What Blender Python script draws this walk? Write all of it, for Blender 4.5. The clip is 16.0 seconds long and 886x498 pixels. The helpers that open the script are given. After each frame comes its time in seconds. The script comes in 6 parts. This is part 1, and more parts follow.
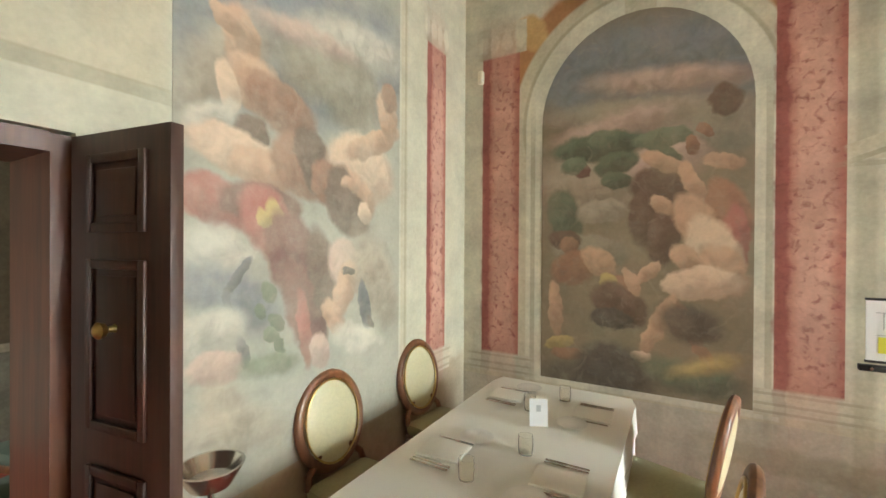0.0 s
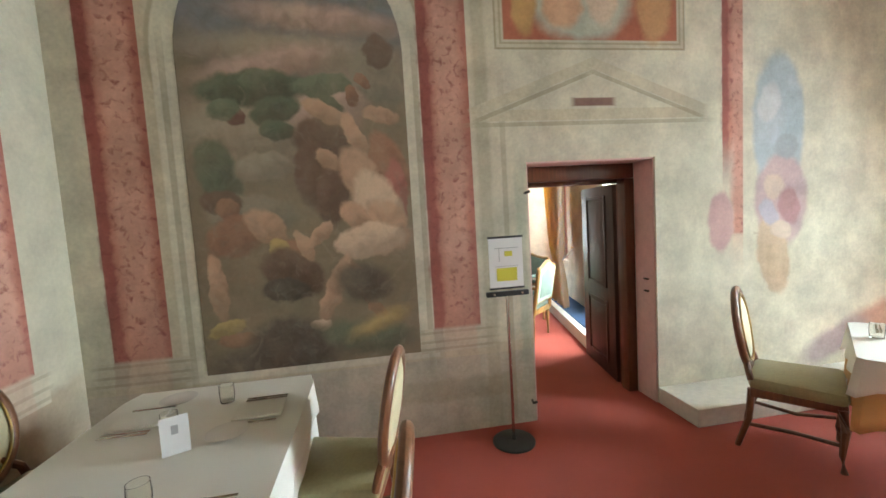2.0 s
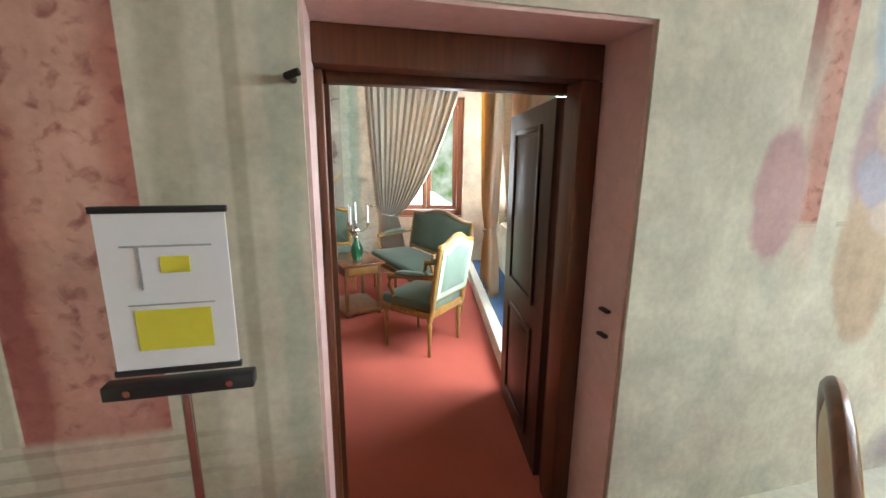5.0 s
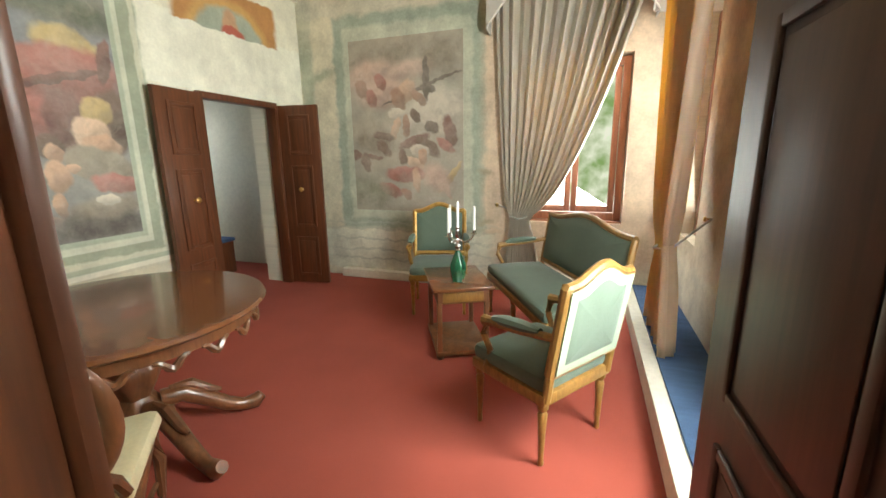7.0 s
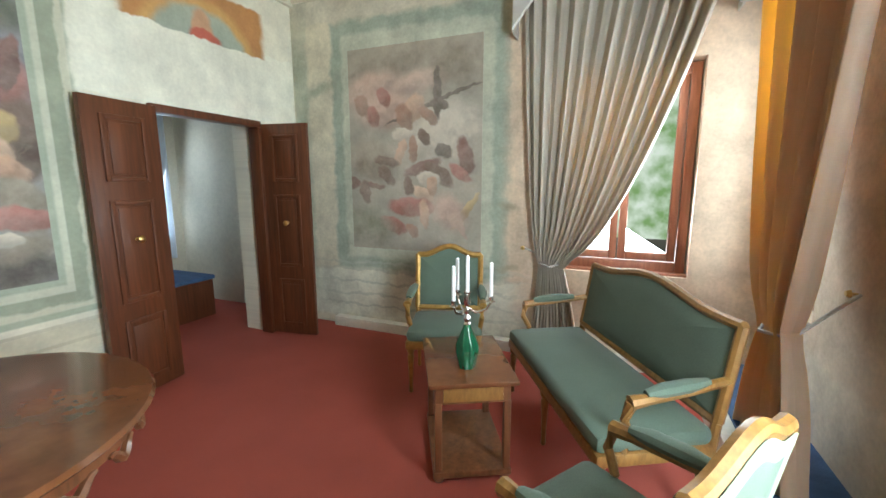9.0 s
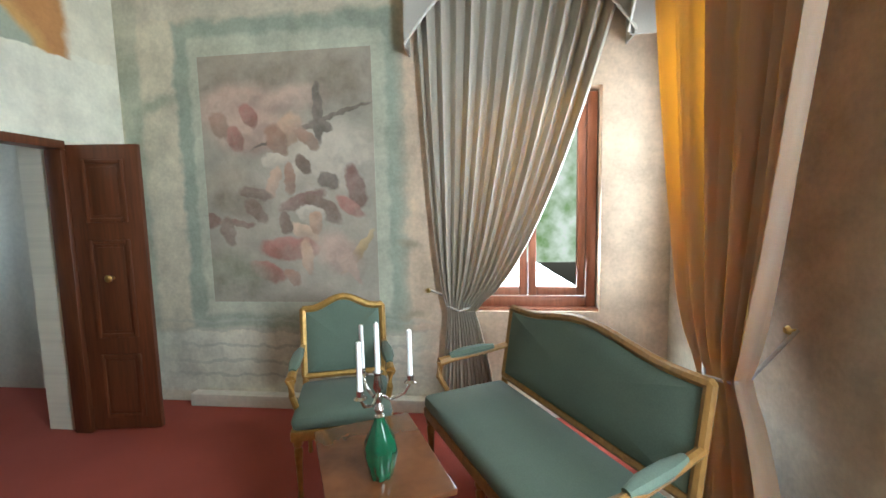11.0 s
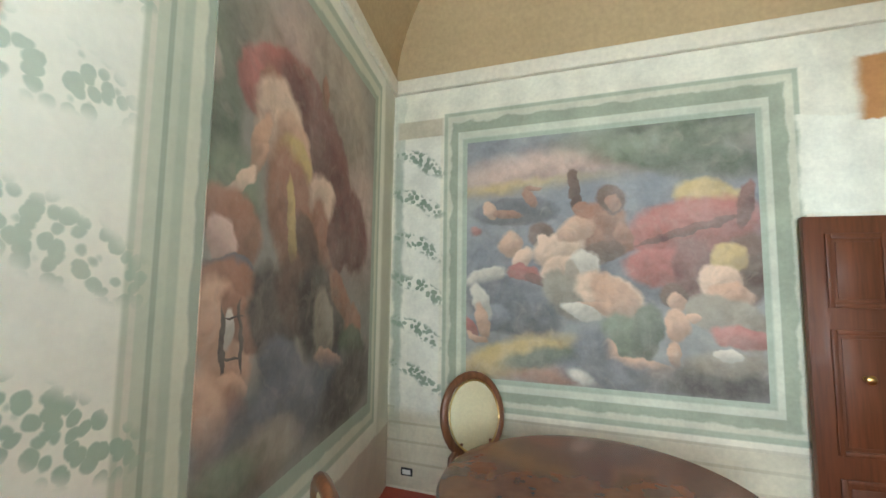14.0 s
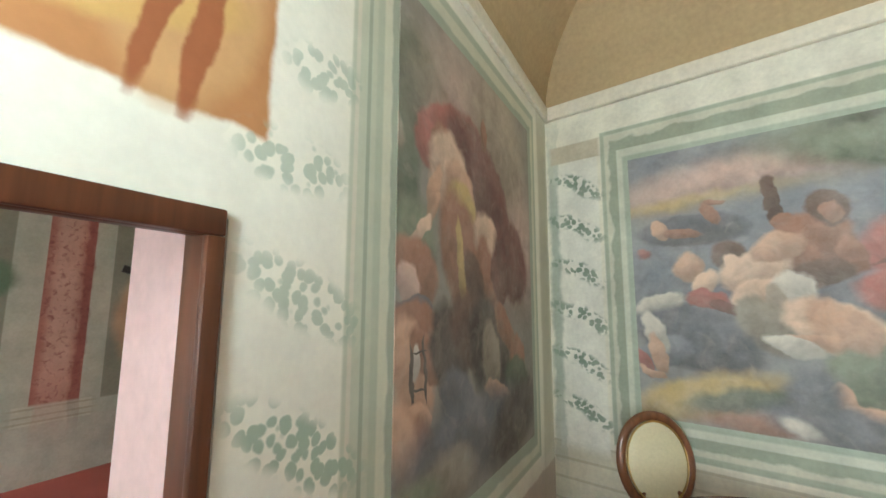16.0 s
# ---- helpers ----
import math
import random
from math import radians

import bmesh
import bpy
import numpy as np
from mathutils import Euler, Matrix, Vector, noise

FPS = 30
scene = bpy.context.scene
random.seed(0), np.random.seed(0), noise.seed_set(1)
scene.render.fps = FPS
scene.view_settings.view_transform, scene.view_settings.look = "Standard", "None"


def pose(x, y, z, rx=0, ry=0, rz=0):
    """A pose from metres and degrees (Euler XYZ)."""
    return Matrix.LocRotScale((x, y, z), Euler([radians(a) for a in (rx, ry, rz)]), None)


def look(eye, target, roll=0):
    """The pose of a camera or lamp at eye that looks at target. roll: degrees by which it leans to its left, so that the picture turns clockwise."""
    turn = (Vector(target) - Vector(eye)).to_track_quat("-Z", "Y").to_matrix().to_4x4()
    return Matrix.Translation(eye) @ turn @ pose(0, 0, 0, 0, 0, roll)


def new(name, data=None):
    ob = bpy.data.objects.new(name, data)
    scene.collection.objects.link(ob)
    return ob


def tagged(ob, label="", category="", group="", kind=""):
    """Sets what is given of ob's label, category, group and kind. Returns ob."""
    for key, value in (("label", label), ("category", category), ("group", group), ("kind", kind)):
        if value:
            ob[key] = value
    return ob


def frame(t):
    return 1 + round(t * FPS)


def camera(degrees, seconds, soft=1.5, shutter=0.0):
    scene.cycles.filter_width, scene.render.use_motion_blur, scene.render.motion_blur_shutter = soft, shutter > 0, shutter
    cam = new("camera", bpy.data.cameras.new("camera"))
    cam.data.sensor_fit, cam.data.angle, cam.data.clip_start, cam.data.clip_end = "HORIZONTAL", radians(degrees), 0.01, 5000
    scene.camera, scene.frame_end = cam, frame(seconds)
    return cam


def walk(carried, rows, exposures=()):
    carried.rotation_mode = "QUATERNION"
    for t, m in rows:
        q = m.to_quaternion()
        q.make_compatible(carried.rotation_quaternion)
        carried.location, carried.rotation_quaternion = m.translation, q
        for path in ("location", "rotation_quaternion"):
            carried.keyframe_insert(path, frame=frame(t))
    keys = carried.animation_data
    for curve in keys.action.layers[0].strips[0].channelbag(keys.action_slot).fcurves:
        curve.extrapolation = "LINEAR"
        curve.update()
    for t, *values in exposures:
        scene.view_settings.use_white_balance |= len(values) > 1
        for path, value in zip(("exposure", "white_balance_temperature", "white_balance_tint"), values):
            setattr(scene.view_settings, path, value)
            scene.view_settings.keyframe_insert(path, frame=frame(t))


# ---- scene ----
cam = camera(94.4, 16.0, soft=1.6)
# seconds, eye x y z, yaw, pitch, roll
PATH = [
    (0.0, -1.346, -3.461, 1.746, 29.84, -0.28, 0.35),
    (0.5, -1.348, -3.391, 1.796, 24.60, 6.20, 0.11),
    (1.0, -1.367, -3.261, 1.796, 13.07, 7.24, -1.32),
    (1.5, -1.336, -3.154, 1.730, 1.31, 2.43, -3.01),
    (2.0, -1.167, -2.949, 1.631, -9.14, -4.50, -3.42),
    (2.5, -0.990, -2.735, 1.581, -15.86, -8.48, -2.96),
    (3.0, -0.738, -2.391, 1.581, -20.86, -10.03, -2.71),
    (3.5, -0.515, -2.118, 1.580, -21.84, -10.36, -2.63),
    (6.0, 0.350, -0.532, 1.532, -4.02, -13.29, 0.98),
    (6.5, 0.436, -0.226, 1.450, 0.99, -12.24, -0.34),
    (7.0, 0.475, 0.072, 1.463, 8.21, -12.59, -0.83),
    (7.5, 0.480, 0.310, 1.494, 11.37, -12.70, -0.64),
    (8.0, 0.440, 0.584, 1.498, 12.98, -11.43, -0.44),
    (8.5, 0.452, 0.807, 1.510, 13.15, -10.20, -0.06),
    (11.0, 0.291, 1.520, 1.562, -4.76, -5.62, -1.24),
    (11.5, 0.433, 1.580, 1.623, 12.96, -2.17, -0.62),
    (12.0, 0.443, 1.518, 1.693, 28.94, 4.91, -0.84),
    (12.5, 0.434, 1.392, 1.695, 43.79, 6.16, -0.50),
    (13.0, 0.424, 1.295, 1.700, 64.22, 5.75, -0.02),
    (13.5, 0.415, 1.317, 1.607, 81.56, 6.98, 0.61),
    (14.0, 0.477, 1.332, 1.622, 98.36, 4.94, 0.75),
    (14.5, 0.488, 1.301, 1.624, 109.49, 3.19, 0.73),
    (15.0, 0.505, 1.272, 1.634, 118.62, 4.20, 0.30),
    (15.5, 0.529, 1.270, 1.675, 121.66, 7.99, 0.42),
    (16.0, 0.538, 1.270, 1.686, 118.86, 7.56, 0.18),
]
walk(cam, [(t, pose(x, y, z, 0, 0, yaw) @ pose(0, 0, 0, 90 + pitch) @ pose(0, 0, 0, 0, 0, roll)) for t, x, y, z, yaw, pitch, roll in PATH],
     exposures=[(0.0, 0.5, 6800, 9), (1.5, 0.3, 6500, 9), (2.5, -0.1, 6200, 11), (3.7, -0.05, 6000, 11), (6.0, -0.3, 6900, 10), (7.0, -0.3, 7300, 11), (8.5, -0.35, 6400, 9), (11.0, -0.4, 6050, 10), (12.5, -0.35, 6050, 12), (14.0, -0.25, 6150, 10), (16.0, -0.3, 6350, 10)])
# ---- light ----
world = bpy.data.worlds.new("sky")
scene.world = world
world.use_nodes = True
wn = world.node_tree.nodes
sky = wn.new("ShaderNodeTexSky")
sky.sky_type, sky.sun_disc = "NISHITA", False
sky.sun_elevation, sky.sun_rotation = radians(54), radians(106)
world.node_tree.links.new(sky.outputs[0], wn["Background"].inputs[0])
wn["Background"].inputs[1].default_value = 0.12
sun = new("sun", bpy.data.lights.new("sun", "SUN"))
sun.data.energy, sun.data.angle, sun.data.color = 1.5, radians(8), (1, 0.95, 0.87)
sun.matrix_world = look((14, -4, 20), (0, 0, 0))

BROT = -11.1
RB = pose(0, 0, 0, 0, 0, BROT)  # the second room stands askew


def sky_lamp(name, eye, target, w, h, watts, color=(0.84, 0.96, 1.0)):
    lamp = new(name, bpy.data.lights.new(name, "AREA"))
    lamp.data.shape, lamp.data.size, lamp.data.size_y, lamp.data.energy, lamp.data.color = "RECTANGLE", w, h, watts, color
    lamp.matrix_world = look(eye, target)
    return lamp


def bw(u, v, z):
    return RB @ Vector((u, v, z))


sky_lamp("window_light_a_near", (6.4, -1.5, 2.6), (0, -1.5, 1.0), 2.6, 3.0, 950)
# the far window is assumed and unseen; its lamp is added fill
sky_lamp("fill_light_a_far", (4.75, -3.3, 1.75), (0, -2.9, 1.4), 1.1, 2.4, 60)
sky_lamp("window_light_b_north", bw(0.29, 4.68, 1.6), bw(0.1, 2, 1.3), 0.95, 1.5, 95)
sky_lamp("window_light_b_east", bw(1.37, 4.1, 1.75), bw(-1, 3.6, 1.5), 0.55, 1.7, 42)
# fill through an assumed, unseen window, added to brighten the west wall
sky_lamp("fill_light_b_east_south", bw(1.42, 1.6, 1.75), bw(-1.5, 2.0, 1.8), 0.95, 1.7, 250)
sky_lamp("window_light_hall", bw(-4.99, 4.2, 1.5), bw(-3.4, 4.0, 1.2), 0.7, 1.5, 24, (0.75, 0.88, 1.0))
# lamp added inside the closed next room, where no window stands
sky_lamp("fill_light_west_room", (-5.0, -7.0, 1.8), (-5.2, -3.0, 1.0), 1.0, 1.6, 75)


# ---- materials ----
def shader(name):
    m = bpy.data.materials.new(name)
    m.use_nodes = True
    return m, m.node_tree.nodes, m.node_tree.links, m.node_tree.nodes["Principled BSDF"]


def lit(c, k):
    return tuple(min(1, max(0, x * k)) for x in c[:3]) + (1,)


def mat(name, color, rough=0.6, metal=0.0, grain=40, vary=0.25, bump=0.15, stretch=(1, 1, 1), blotch=3.0, sheen=0.0, random_tint=0.0, coat=0.0):
    """Two scales of noise over a base colour, with fine relief."""
    m, n, k, b = shader(name)
    tc = n.new("ShaderNodeTexCoord")
    mp = n.new("ShaderNodeMapping")
    mp.inputs["Scale"].default_value = stretch
    k.new(tc.outputs["Object"], mp.inputs[0])
    fine, big = n.new("ShaderNodeTexNoise"), n.new("ShaderNodeTexNoise")
    fine.inputs["Scale"].default_value, big.inputs["Scale"].default_value = grain, blotch
    fine.inputs["Detail"].default_value, big.inputs["Detail"].default_value = 5, 4
    k.new(mp.outputs[0], fine.inputs[0]), k.new(mp.outputs[0], big.inputs[0])
    add = n.new("ShaderNodeMath")
    add.operation = "ADD"
    k.new(fine.outputs[0], add.inputs[0]), k.new(big.outputs[0], add.inputs[1])
    mr = n.new("ShaderNodeMapRange")
    mr.inputs[1].default_value, mr.inputs[2].default_value = 0.65, 1.35
    k.new(add.outputs[0], mr.inputs[0])
    mix = n.new("ShaderNodeMix")
    mix.data_type = "RGBA"
    mix.inputs[6].default_value, mix.inputs[7].default_value = lit(color, 1 - vary), lit(color, 1 + vary)
    k.new(mr.outputs[0], mix.inputs[0]), k.new(mix.outputs[2], b.inputs["Base Color"])
    b.inputs["Roughness"].default_value, b.inputs["Metallic"].default_value = rough, metal
    b.inputs["Sheen Weight"].default_value, b.inputs["Coat Weight"].default_value = sheen, coat
    bp = n.new("ShaderNodeBump")
    bp.inputs["Strength"].default_value, bp.inputs["Distance"].default_value = bump, 0.004
    k.new(fine.outputs[0], bp.inputs["Height"]), k.new(bp.outputs[0], b.inputs["Normal"])
    return m


class Fresco:
    """Builds a painted-plaster material on a wall: soft strokes laid one over another in the wall's own metres."""

    def __init__(self, name, base, axis="x", wobble=0.05, tint=0.16, strokes=False, faded=None):
        self.strokes, self.faded = strokes, faded
        self.m, self.n, self.k, self.b = shader(name)
        tc = self.n.new("ShaderNodeTexCoord")
        sp, cb = self.n.new("ShaderNodeSeparateXYZ"), self.n.new("ShaderNodeCombineXYZ")
        self.k.new(tc.outputs["Object"], sp.inputs[0])
        self.k.new(sp.outputs["XYZ".index(axis.upper())], cb.inputs[0]), self.k.new(sp.outputs[2], cb.inputs[2])
        self.flat = cb.outputs[0]
        nz = self.n.new("ShaderNodeTexNoise")
        nz.inputs["Scale"].default_value, nz.inputs["Detail"].default_value, nz.inputs["Roughness"].default_value = (9 if strokes else 6), (2.5 if strokes else 6), 0.55
        self.k.new(self.flat, nz.inputs[0])
        sub, sc, ad = (self.n.new("ShaderNodeVectorMath") for _ in range(3))
        sub.operation, sc.operation, ad.operation = "SUBTRACT", "MULTIPLY", "ADD"
        sub.inputs[1].default_value, sc.inputs[1].default_value = (0.5, 0.5, 0.5), (wobble * 2, 0, wobble * 2)
        self.k.new(nz.outputs[1], sub.inputs[0]), self.k.new(sub.outputs[0], sc.inputs[0])
        self.k.new(self.flat, ad.inputs[0]), self.k.new(sc.outputs[0], ad.inputs[1])
        self.loose, self.tint = ad.outputs[0], tint
        fo = self.n.new("ShaderNodeTexNoise")
        fo.inputs["Scale"].default_value, fo.inputs["Detail"].default_value, fo.inputs["Distortion"].default_value = 8, 3, 0.8
        self.k.new(self.flat, fo.inputs[0])
        self.folds = fo.outputs[0]
        rgb = self.n.new("ShaderNodeRGB")
        rgb.outputs[0].default_value = (*base, 1)
        self.col = rgb.outputs[0]

    def over(self, mask, color, alpha):
        mx = self.n.new("ShaderNodeMix")
        mx.data_type = "RGBA"
        if alpha < 1:
            a = self.n.new("ShaderNodeMath")
            a.operation = "MULTIPLY"
            a.inputs[1].default_value = alpha
            self.k.new(mask, a.inputs[0])
            mask = a.outputs[0]
        self.k.new(mask, mx.inputs[0]), self.k.new(self.col, mx.inputs[6])
        mx.inputs[7].default_value = (*color, 1)
        self.col = mx.outputs[2]

    def local(self, cx, cz, rx, rz, turn, src):
        mp = self.n.new("ShaderNodeMapping")
        mp.vector_type = "TEXTURE"
        mp.inputs["Location"].default_value, mp.inputs["Rotation"].default_value = (cx, 0, cz), (0, radians(-turn), 0)
        mp.inputs["Scale"].default_value = (rx, 1, rz)
        self.k.new(src, mp.inputs[0])
        return mp.outputs[0]

    def fade(self, value, soft):
        mr = self.n.new("ShaderNodeMapRange")
        mr.interpolation_type = "SMOOTHSTEP"
        mr.inputs[1].default_value, mr.inputs[2].default_value, mr.inputs[3].default_value, mr.inputs[4].default_value = 1 - soft, 1 + soft, 1, 0
        self.k.new(value, mr.inputs[0])
        return mr.outputs[0]

    def oval(self, cx, cz, rx, rz, color, turn=0, soft=0.2, alpha=1.0, crisp=False):
        """One brush shape; in a picture it turns from a dark to a light side."""
        at = self.local(cx, cz, rx, rz, turn, self.flat if crisp else self.loose)
        ln = self.n.new("ShaderNodeVectorMath")
        ln.operation = "LENGTH"
        self.k.new(at, ln.inputs[0])
        mask = self.fade(ln.outputs["Value"], soft)
        if not self.strokes or crisp:
            self.over(mask, color, alpha)
            return self
        a = radians(turn)
        way = self.n.new("ShaderNodeVectorMath")
        way.operation = "DOT_PRODUCT"
        lx, lz = -0.45, 0.9
        way.inputs[1].default_value = (lx * math.cos(a) + lz * math.sin(a), 0, -lx * math.sin(a) + lz * math.cos(a))
        self.k.new(at, way.inputs[0])
        fold = self.n.new("ShaderNodeMath")
        fold.operation = "MULTIPLY_ADD"
        fold.inputs[1].default_value = 2.6
        self.k.new(self.folds, fold.inputs[0]), self.k.new(way.outputs["Value"], fold.inputs[2])
        mr = self.n.new("ShaderNodeMapRange")
        mr.interpolation_type = "SMOOTHSTEP"
        mr.inputs[1].default_value, mr.inputs[2].default_value = 0.45, 2.2
        self.k.new(fold.outputs[0], mr.inputs[0])
        two = self.n.new("ShaderNodeMix")
        two.data_type = "RGBA"
        two.inputs[6].default_value, two.inputs[7].default_value = lit(color, 0.66), lit(color, 1.2)
        self.k.new(mr.outputs[0], two.inputs[0])
        if alpha < 1:
            ml = self.n.new("ShaderNodeMath")
            ml.operation = "MULTIPLY"
            ml.inputs[1].default_value = alpha
            self.k.new(mask, ml.inputs[0])
            mask = ml.outputs[0]
        mx = self.n.new("ShaderNodeMix")
        mx.data_type = "RGBA"
        self.k.new(mask, mx.inputs[0]), self.k.new(self.col, mx.inputs[6]), self.k.new(two.outputs[2], mx.inputs[7])
        self.col = mx.outputs[2]
        return self

    def stroke(self, x0, z0, x1, z1, r, color, soft=0.15):
        """A brush shape whose long axis runs between two points."""
        return self.oval((x0 + x1) / 2, (z0 + z1) / 2, max(r * 0.8, math.hypot(x1 - x0, z1 - z0) / 2 + r * 0.5), r * 1.12, color, math.degrees(math.atan2(z1 - z0, x1 - x0)), soft)

    def limb(self, x0, z0, x1, z1, r, color, soft=0.25, alpha=1.0):
        return self.oval((x0 + x1) / 2, (z0 + z1) / 2, math.hypot(x1 - x0, z1 - z0) / 2 + r * 0.6, r, color, math.degrees(math.atan2(z1 - z0, x1 - x0)), soft, alpha)

    def rect(self, x0, z0, x1, z1, color, soft=0.02, alpha=1.0, crisp=True, turn=0):
        sp = self.n.new("ShaderNodeSeparateXYZ")
        self.k.new(self.local((x0 + x1) / 2, (z0 + z1) / 2, (x1 - x0) / 2, (z1 - z0) / 2, turn, self.flat if crisp else self.loose), sp.inputs[0])
        outs = []
        for o in (sp.outputs[0], sp.outputs[2]):
            a = self.n.new("ShaderNodeMath")
            a.operation = "ABSOLUTE"
            self.k.new(o, a.inputs[0])
            outs.append(a.outputs[0])
        mx = self.n.new("ShaderNodeMath")
        mx.operation = "MAXIMUM"
        self.k.new(outs[0], mx.inputs[0]), self.k.new(outs[1], mx.inputs[1])
        self.over(self.fade(mx.outputs[0], soft), color, alpha)
        return self

    def moulding(self, x0, z0, x1, z1, w, light, dark):
        """A painted frame of three fillets round the rectangle."""
        self.rect(x0 - w, z0 - w, x1 + w, z1 + w, dark, 0.01)
        self.rect(x0 - w * 0.8, z0 - w * 0.8, x1 + w * 0.8, z1 + w * 0.8, light, 0.01)
        self.rect(x0 - w * 0.45, z0 - w * 0.45, x1 + w * 0.45, z1 + w * 0.45, dark, 0.01, 0.8)
        return self.rect(x0 - w * 0.25, z0 - w * 0.25, x1 + w * 0.25, z1 + w * 0.25, light, 0.01)

    def leaves(self, x0, z0, x1, z1, r, color, alpha=0.85):
        """A painted spray of small leaves between two points."""
        ln = self.n.new("ShaderNodeVectorMath")
        ln.operation = "LENGTH"
        turn = math.degrees(math.atan2(z1 - z0, x1 - x0))
        self.k.new(self.local((x0 + x1) / 2, (z0 + z1) / 2, math.hypot(x1 - x0, z1 - z0) / 2 + r, r, turn, self.loose), ln.inputs[0])
        vo = self.n.new("ShaderNodeTexVoronoi")
        vo.inputs["Scale"].default_value, vo.inputs["Randomness"].default_value = 27, 1.0
        self.k.new(self.loose, vo.inputs["Vector"])
        mr = self.n.new("ShaderNodeMapRange")
        mr.interpolation_type = "SMOOTHSTEP"
        mr.inputs[1].default_value, mr.inputs[2].default_value, mr.inputs[3].default_value, mr.inputs[4].default_value = 0.46, 0.62, 1, 0
        self.k.new(vo.outputs["Distance"], mr.inputs[0])
        ml = self.n.new("ShaderNodeMath")
        ml.operation = "MULTIPLY"
        self.k.new(self.fade(ln.outputs["Value"], 0.3), ml.inputs[0]), self.k.new(mr.outputs[0], ml.inputs[1])
        self.over(ml.outputs[0], color, alpha)
        return self

    def column(self, x, z0, z1, r, foot=0.18, cap=0.28):
        red, deep, pale = (0.4, 0.15, 0.11), (0.22, 0.055, 0.05), (0.6, 0.34, 0.26)
        stone = (0.58, 0.52, 0.4)
        self.rect(x - r * 1.35, z1, x + r * 1.35, z1 + cap, stone, 0.04)
        self.rect(x - r * 1.15, z1, x + r * 1.15, z1 + cap * 0.7, (0.47, 0.4, 0.29), 0.12, 0.7, False)
        for i in range(4):
            self.oval(x - r + i * r * 0.67, z1 + cap * 0.45, r * 0.3, cap * 0.3, (0.66, 0.6, 0.47), 0, 0.3)
        self.rect(x - r * 1.6, z0 - foot, x + r * 1.6, z0, stone, 0.03)
        for k in (0.12, 0.5, 0.8):
            self.rect(x - r * 1.7, z0 - foot * (k + 0.1), x + r * 1.7, z0 - foot * k, (0.4, 0.35, 0.26), 0.2, 0.7)
        self.rect(x - r, z0, x + r, z1, red, 0.012)
        self.rect(x - r * 0.45, z0, x + r * 0.7, z1, pale, 0.45, 0.85, False)
        self.rect(x - r, z0, x - r * 0.6, z1, deep, 0.4, 0.6, False)
        return self.veins(x - r, z0, x + r, z1, deep)

    def veins(self, x0, z0, x1, z1, color):
        nz = self.n.new("ShaderNodeTexNoise")
        nz.inputs["Scale"].default_value, nz.inputs["Detail"].default_value, nz.inputs["Distortion"].default_value = 20, 9, 0.5
        self.k.new(self.flat, nz.inputs[0])
        mr = self.n.new("ShaderNodeMapRange")
        mr.inputs[1].default_value, mr.inputs[2].default_value = 0.53, 0.7
        self.k.new(nz.outputs[0], mr.inputs[0])
        keep = self.col
        self.over(mr.outputs[0], color, 0.75)
        painted, self.col = self.col, keep
        sp = self.n.new("ShaderNodeSeparateXYZ")
        self.k.new(self.local((x0 + x1) / 2, (z0 + z1) / 2, (x1 - x0) / 2, (z1 - z0) / 2, 0, self.flat), sp.inputs[0])
        ab = [self.n.new("ShaderNodeMath") for _ in range(3)]
        ab[0].operation = ab[1].operation = "ABSOLUTE"
        ab[2].operation = "MAXIMUM"
        self.k.new(sp.outputs[0], ab[0].inputs[0]), self.k.new(sp.outputs[2], ab[1].inputs[0])
        self.k.new(ab[0].outputs[0], ab[2].inputs[0]), self.k.new(ab[1].outputs[0], ab[2].inputs[1])
        mx = self.n.new("ShaderNodeMix")
        mx.data_type = "RGBA"
        self.k.new(self.fade(ab[2].outputs[0], 0.01), mx.inputs[0]), self.k.new(keep, mx.inputs[6]), self.k.new(painted, mx.inputs[7])
        self.col = mx.outputs[2]
        return self

    def done(self, rough=0.85):
        fine, big = self.n.new("ShaderNodeTexNoise"), self.n.new("ShaderNodeTexNoise")
        fine.inputs["Scale"].default_value, big.inputs["Scale"].default_value = 38, 2.6
        fine.inputs["Detail"].default_value, big.inputs["Detail"].default_value = 8, 7
        big.inputs["Roughness"].default_value = 0.68
        self.k.new(self.flat, fine.inputs[0]), self.k.new(self.flat, big.inputs[0])
        if self.strokes:
            # brushwork: drifting darks and lights
            for scale, twist, color, lo, hi, amount in ((4.5, 1.4, (0.12, 0.08, 0.05), 0.54, 0.7, 0.16), (6.0, 1.6, (0.7, 0.58, 0.44), 0.56, 0.72, 0.14), (9.0, 1.2, (0.3, 0.33, 0.28), 0.55, 0.7, 0.12)):
                nz = self.n.new("ShaderNodeTexNoise")
                nz.inputs["Scale"].default_value, nz.inputs["Detail"].default_value, nz.inputs["Distortion"].default_value = scale, 4, twist
                self.k.new(self.loose, nz.inputs[0])
                mr = self.n.new("ShaderNodeMapRange")
                mr.inputs[1].default_value, mr.inputs[2].default_value = lo, hi
                self.k.new(nz.outputs[0], mr.inputs[0])
                self.over(mr.outputs[0], color, amount)
        if self.faded:
            # worn thin: the ground tone comes through in drifts
            mr = self.n.new("ShaderNodeMapRange")
            mr.inputs[1].default_value, mr.inputs[2].default_value = 0.3, 0.7
            mr.inputs[3].default_value, mr.inputs[4].default_value = self.faded[1] * 0.4, min(1, self.faded[1] * 1.6)
            self.k.new(big.outputs[0], mr.inputs[0])
            self.over(mr.outputs[0], self.faded[0], 1)
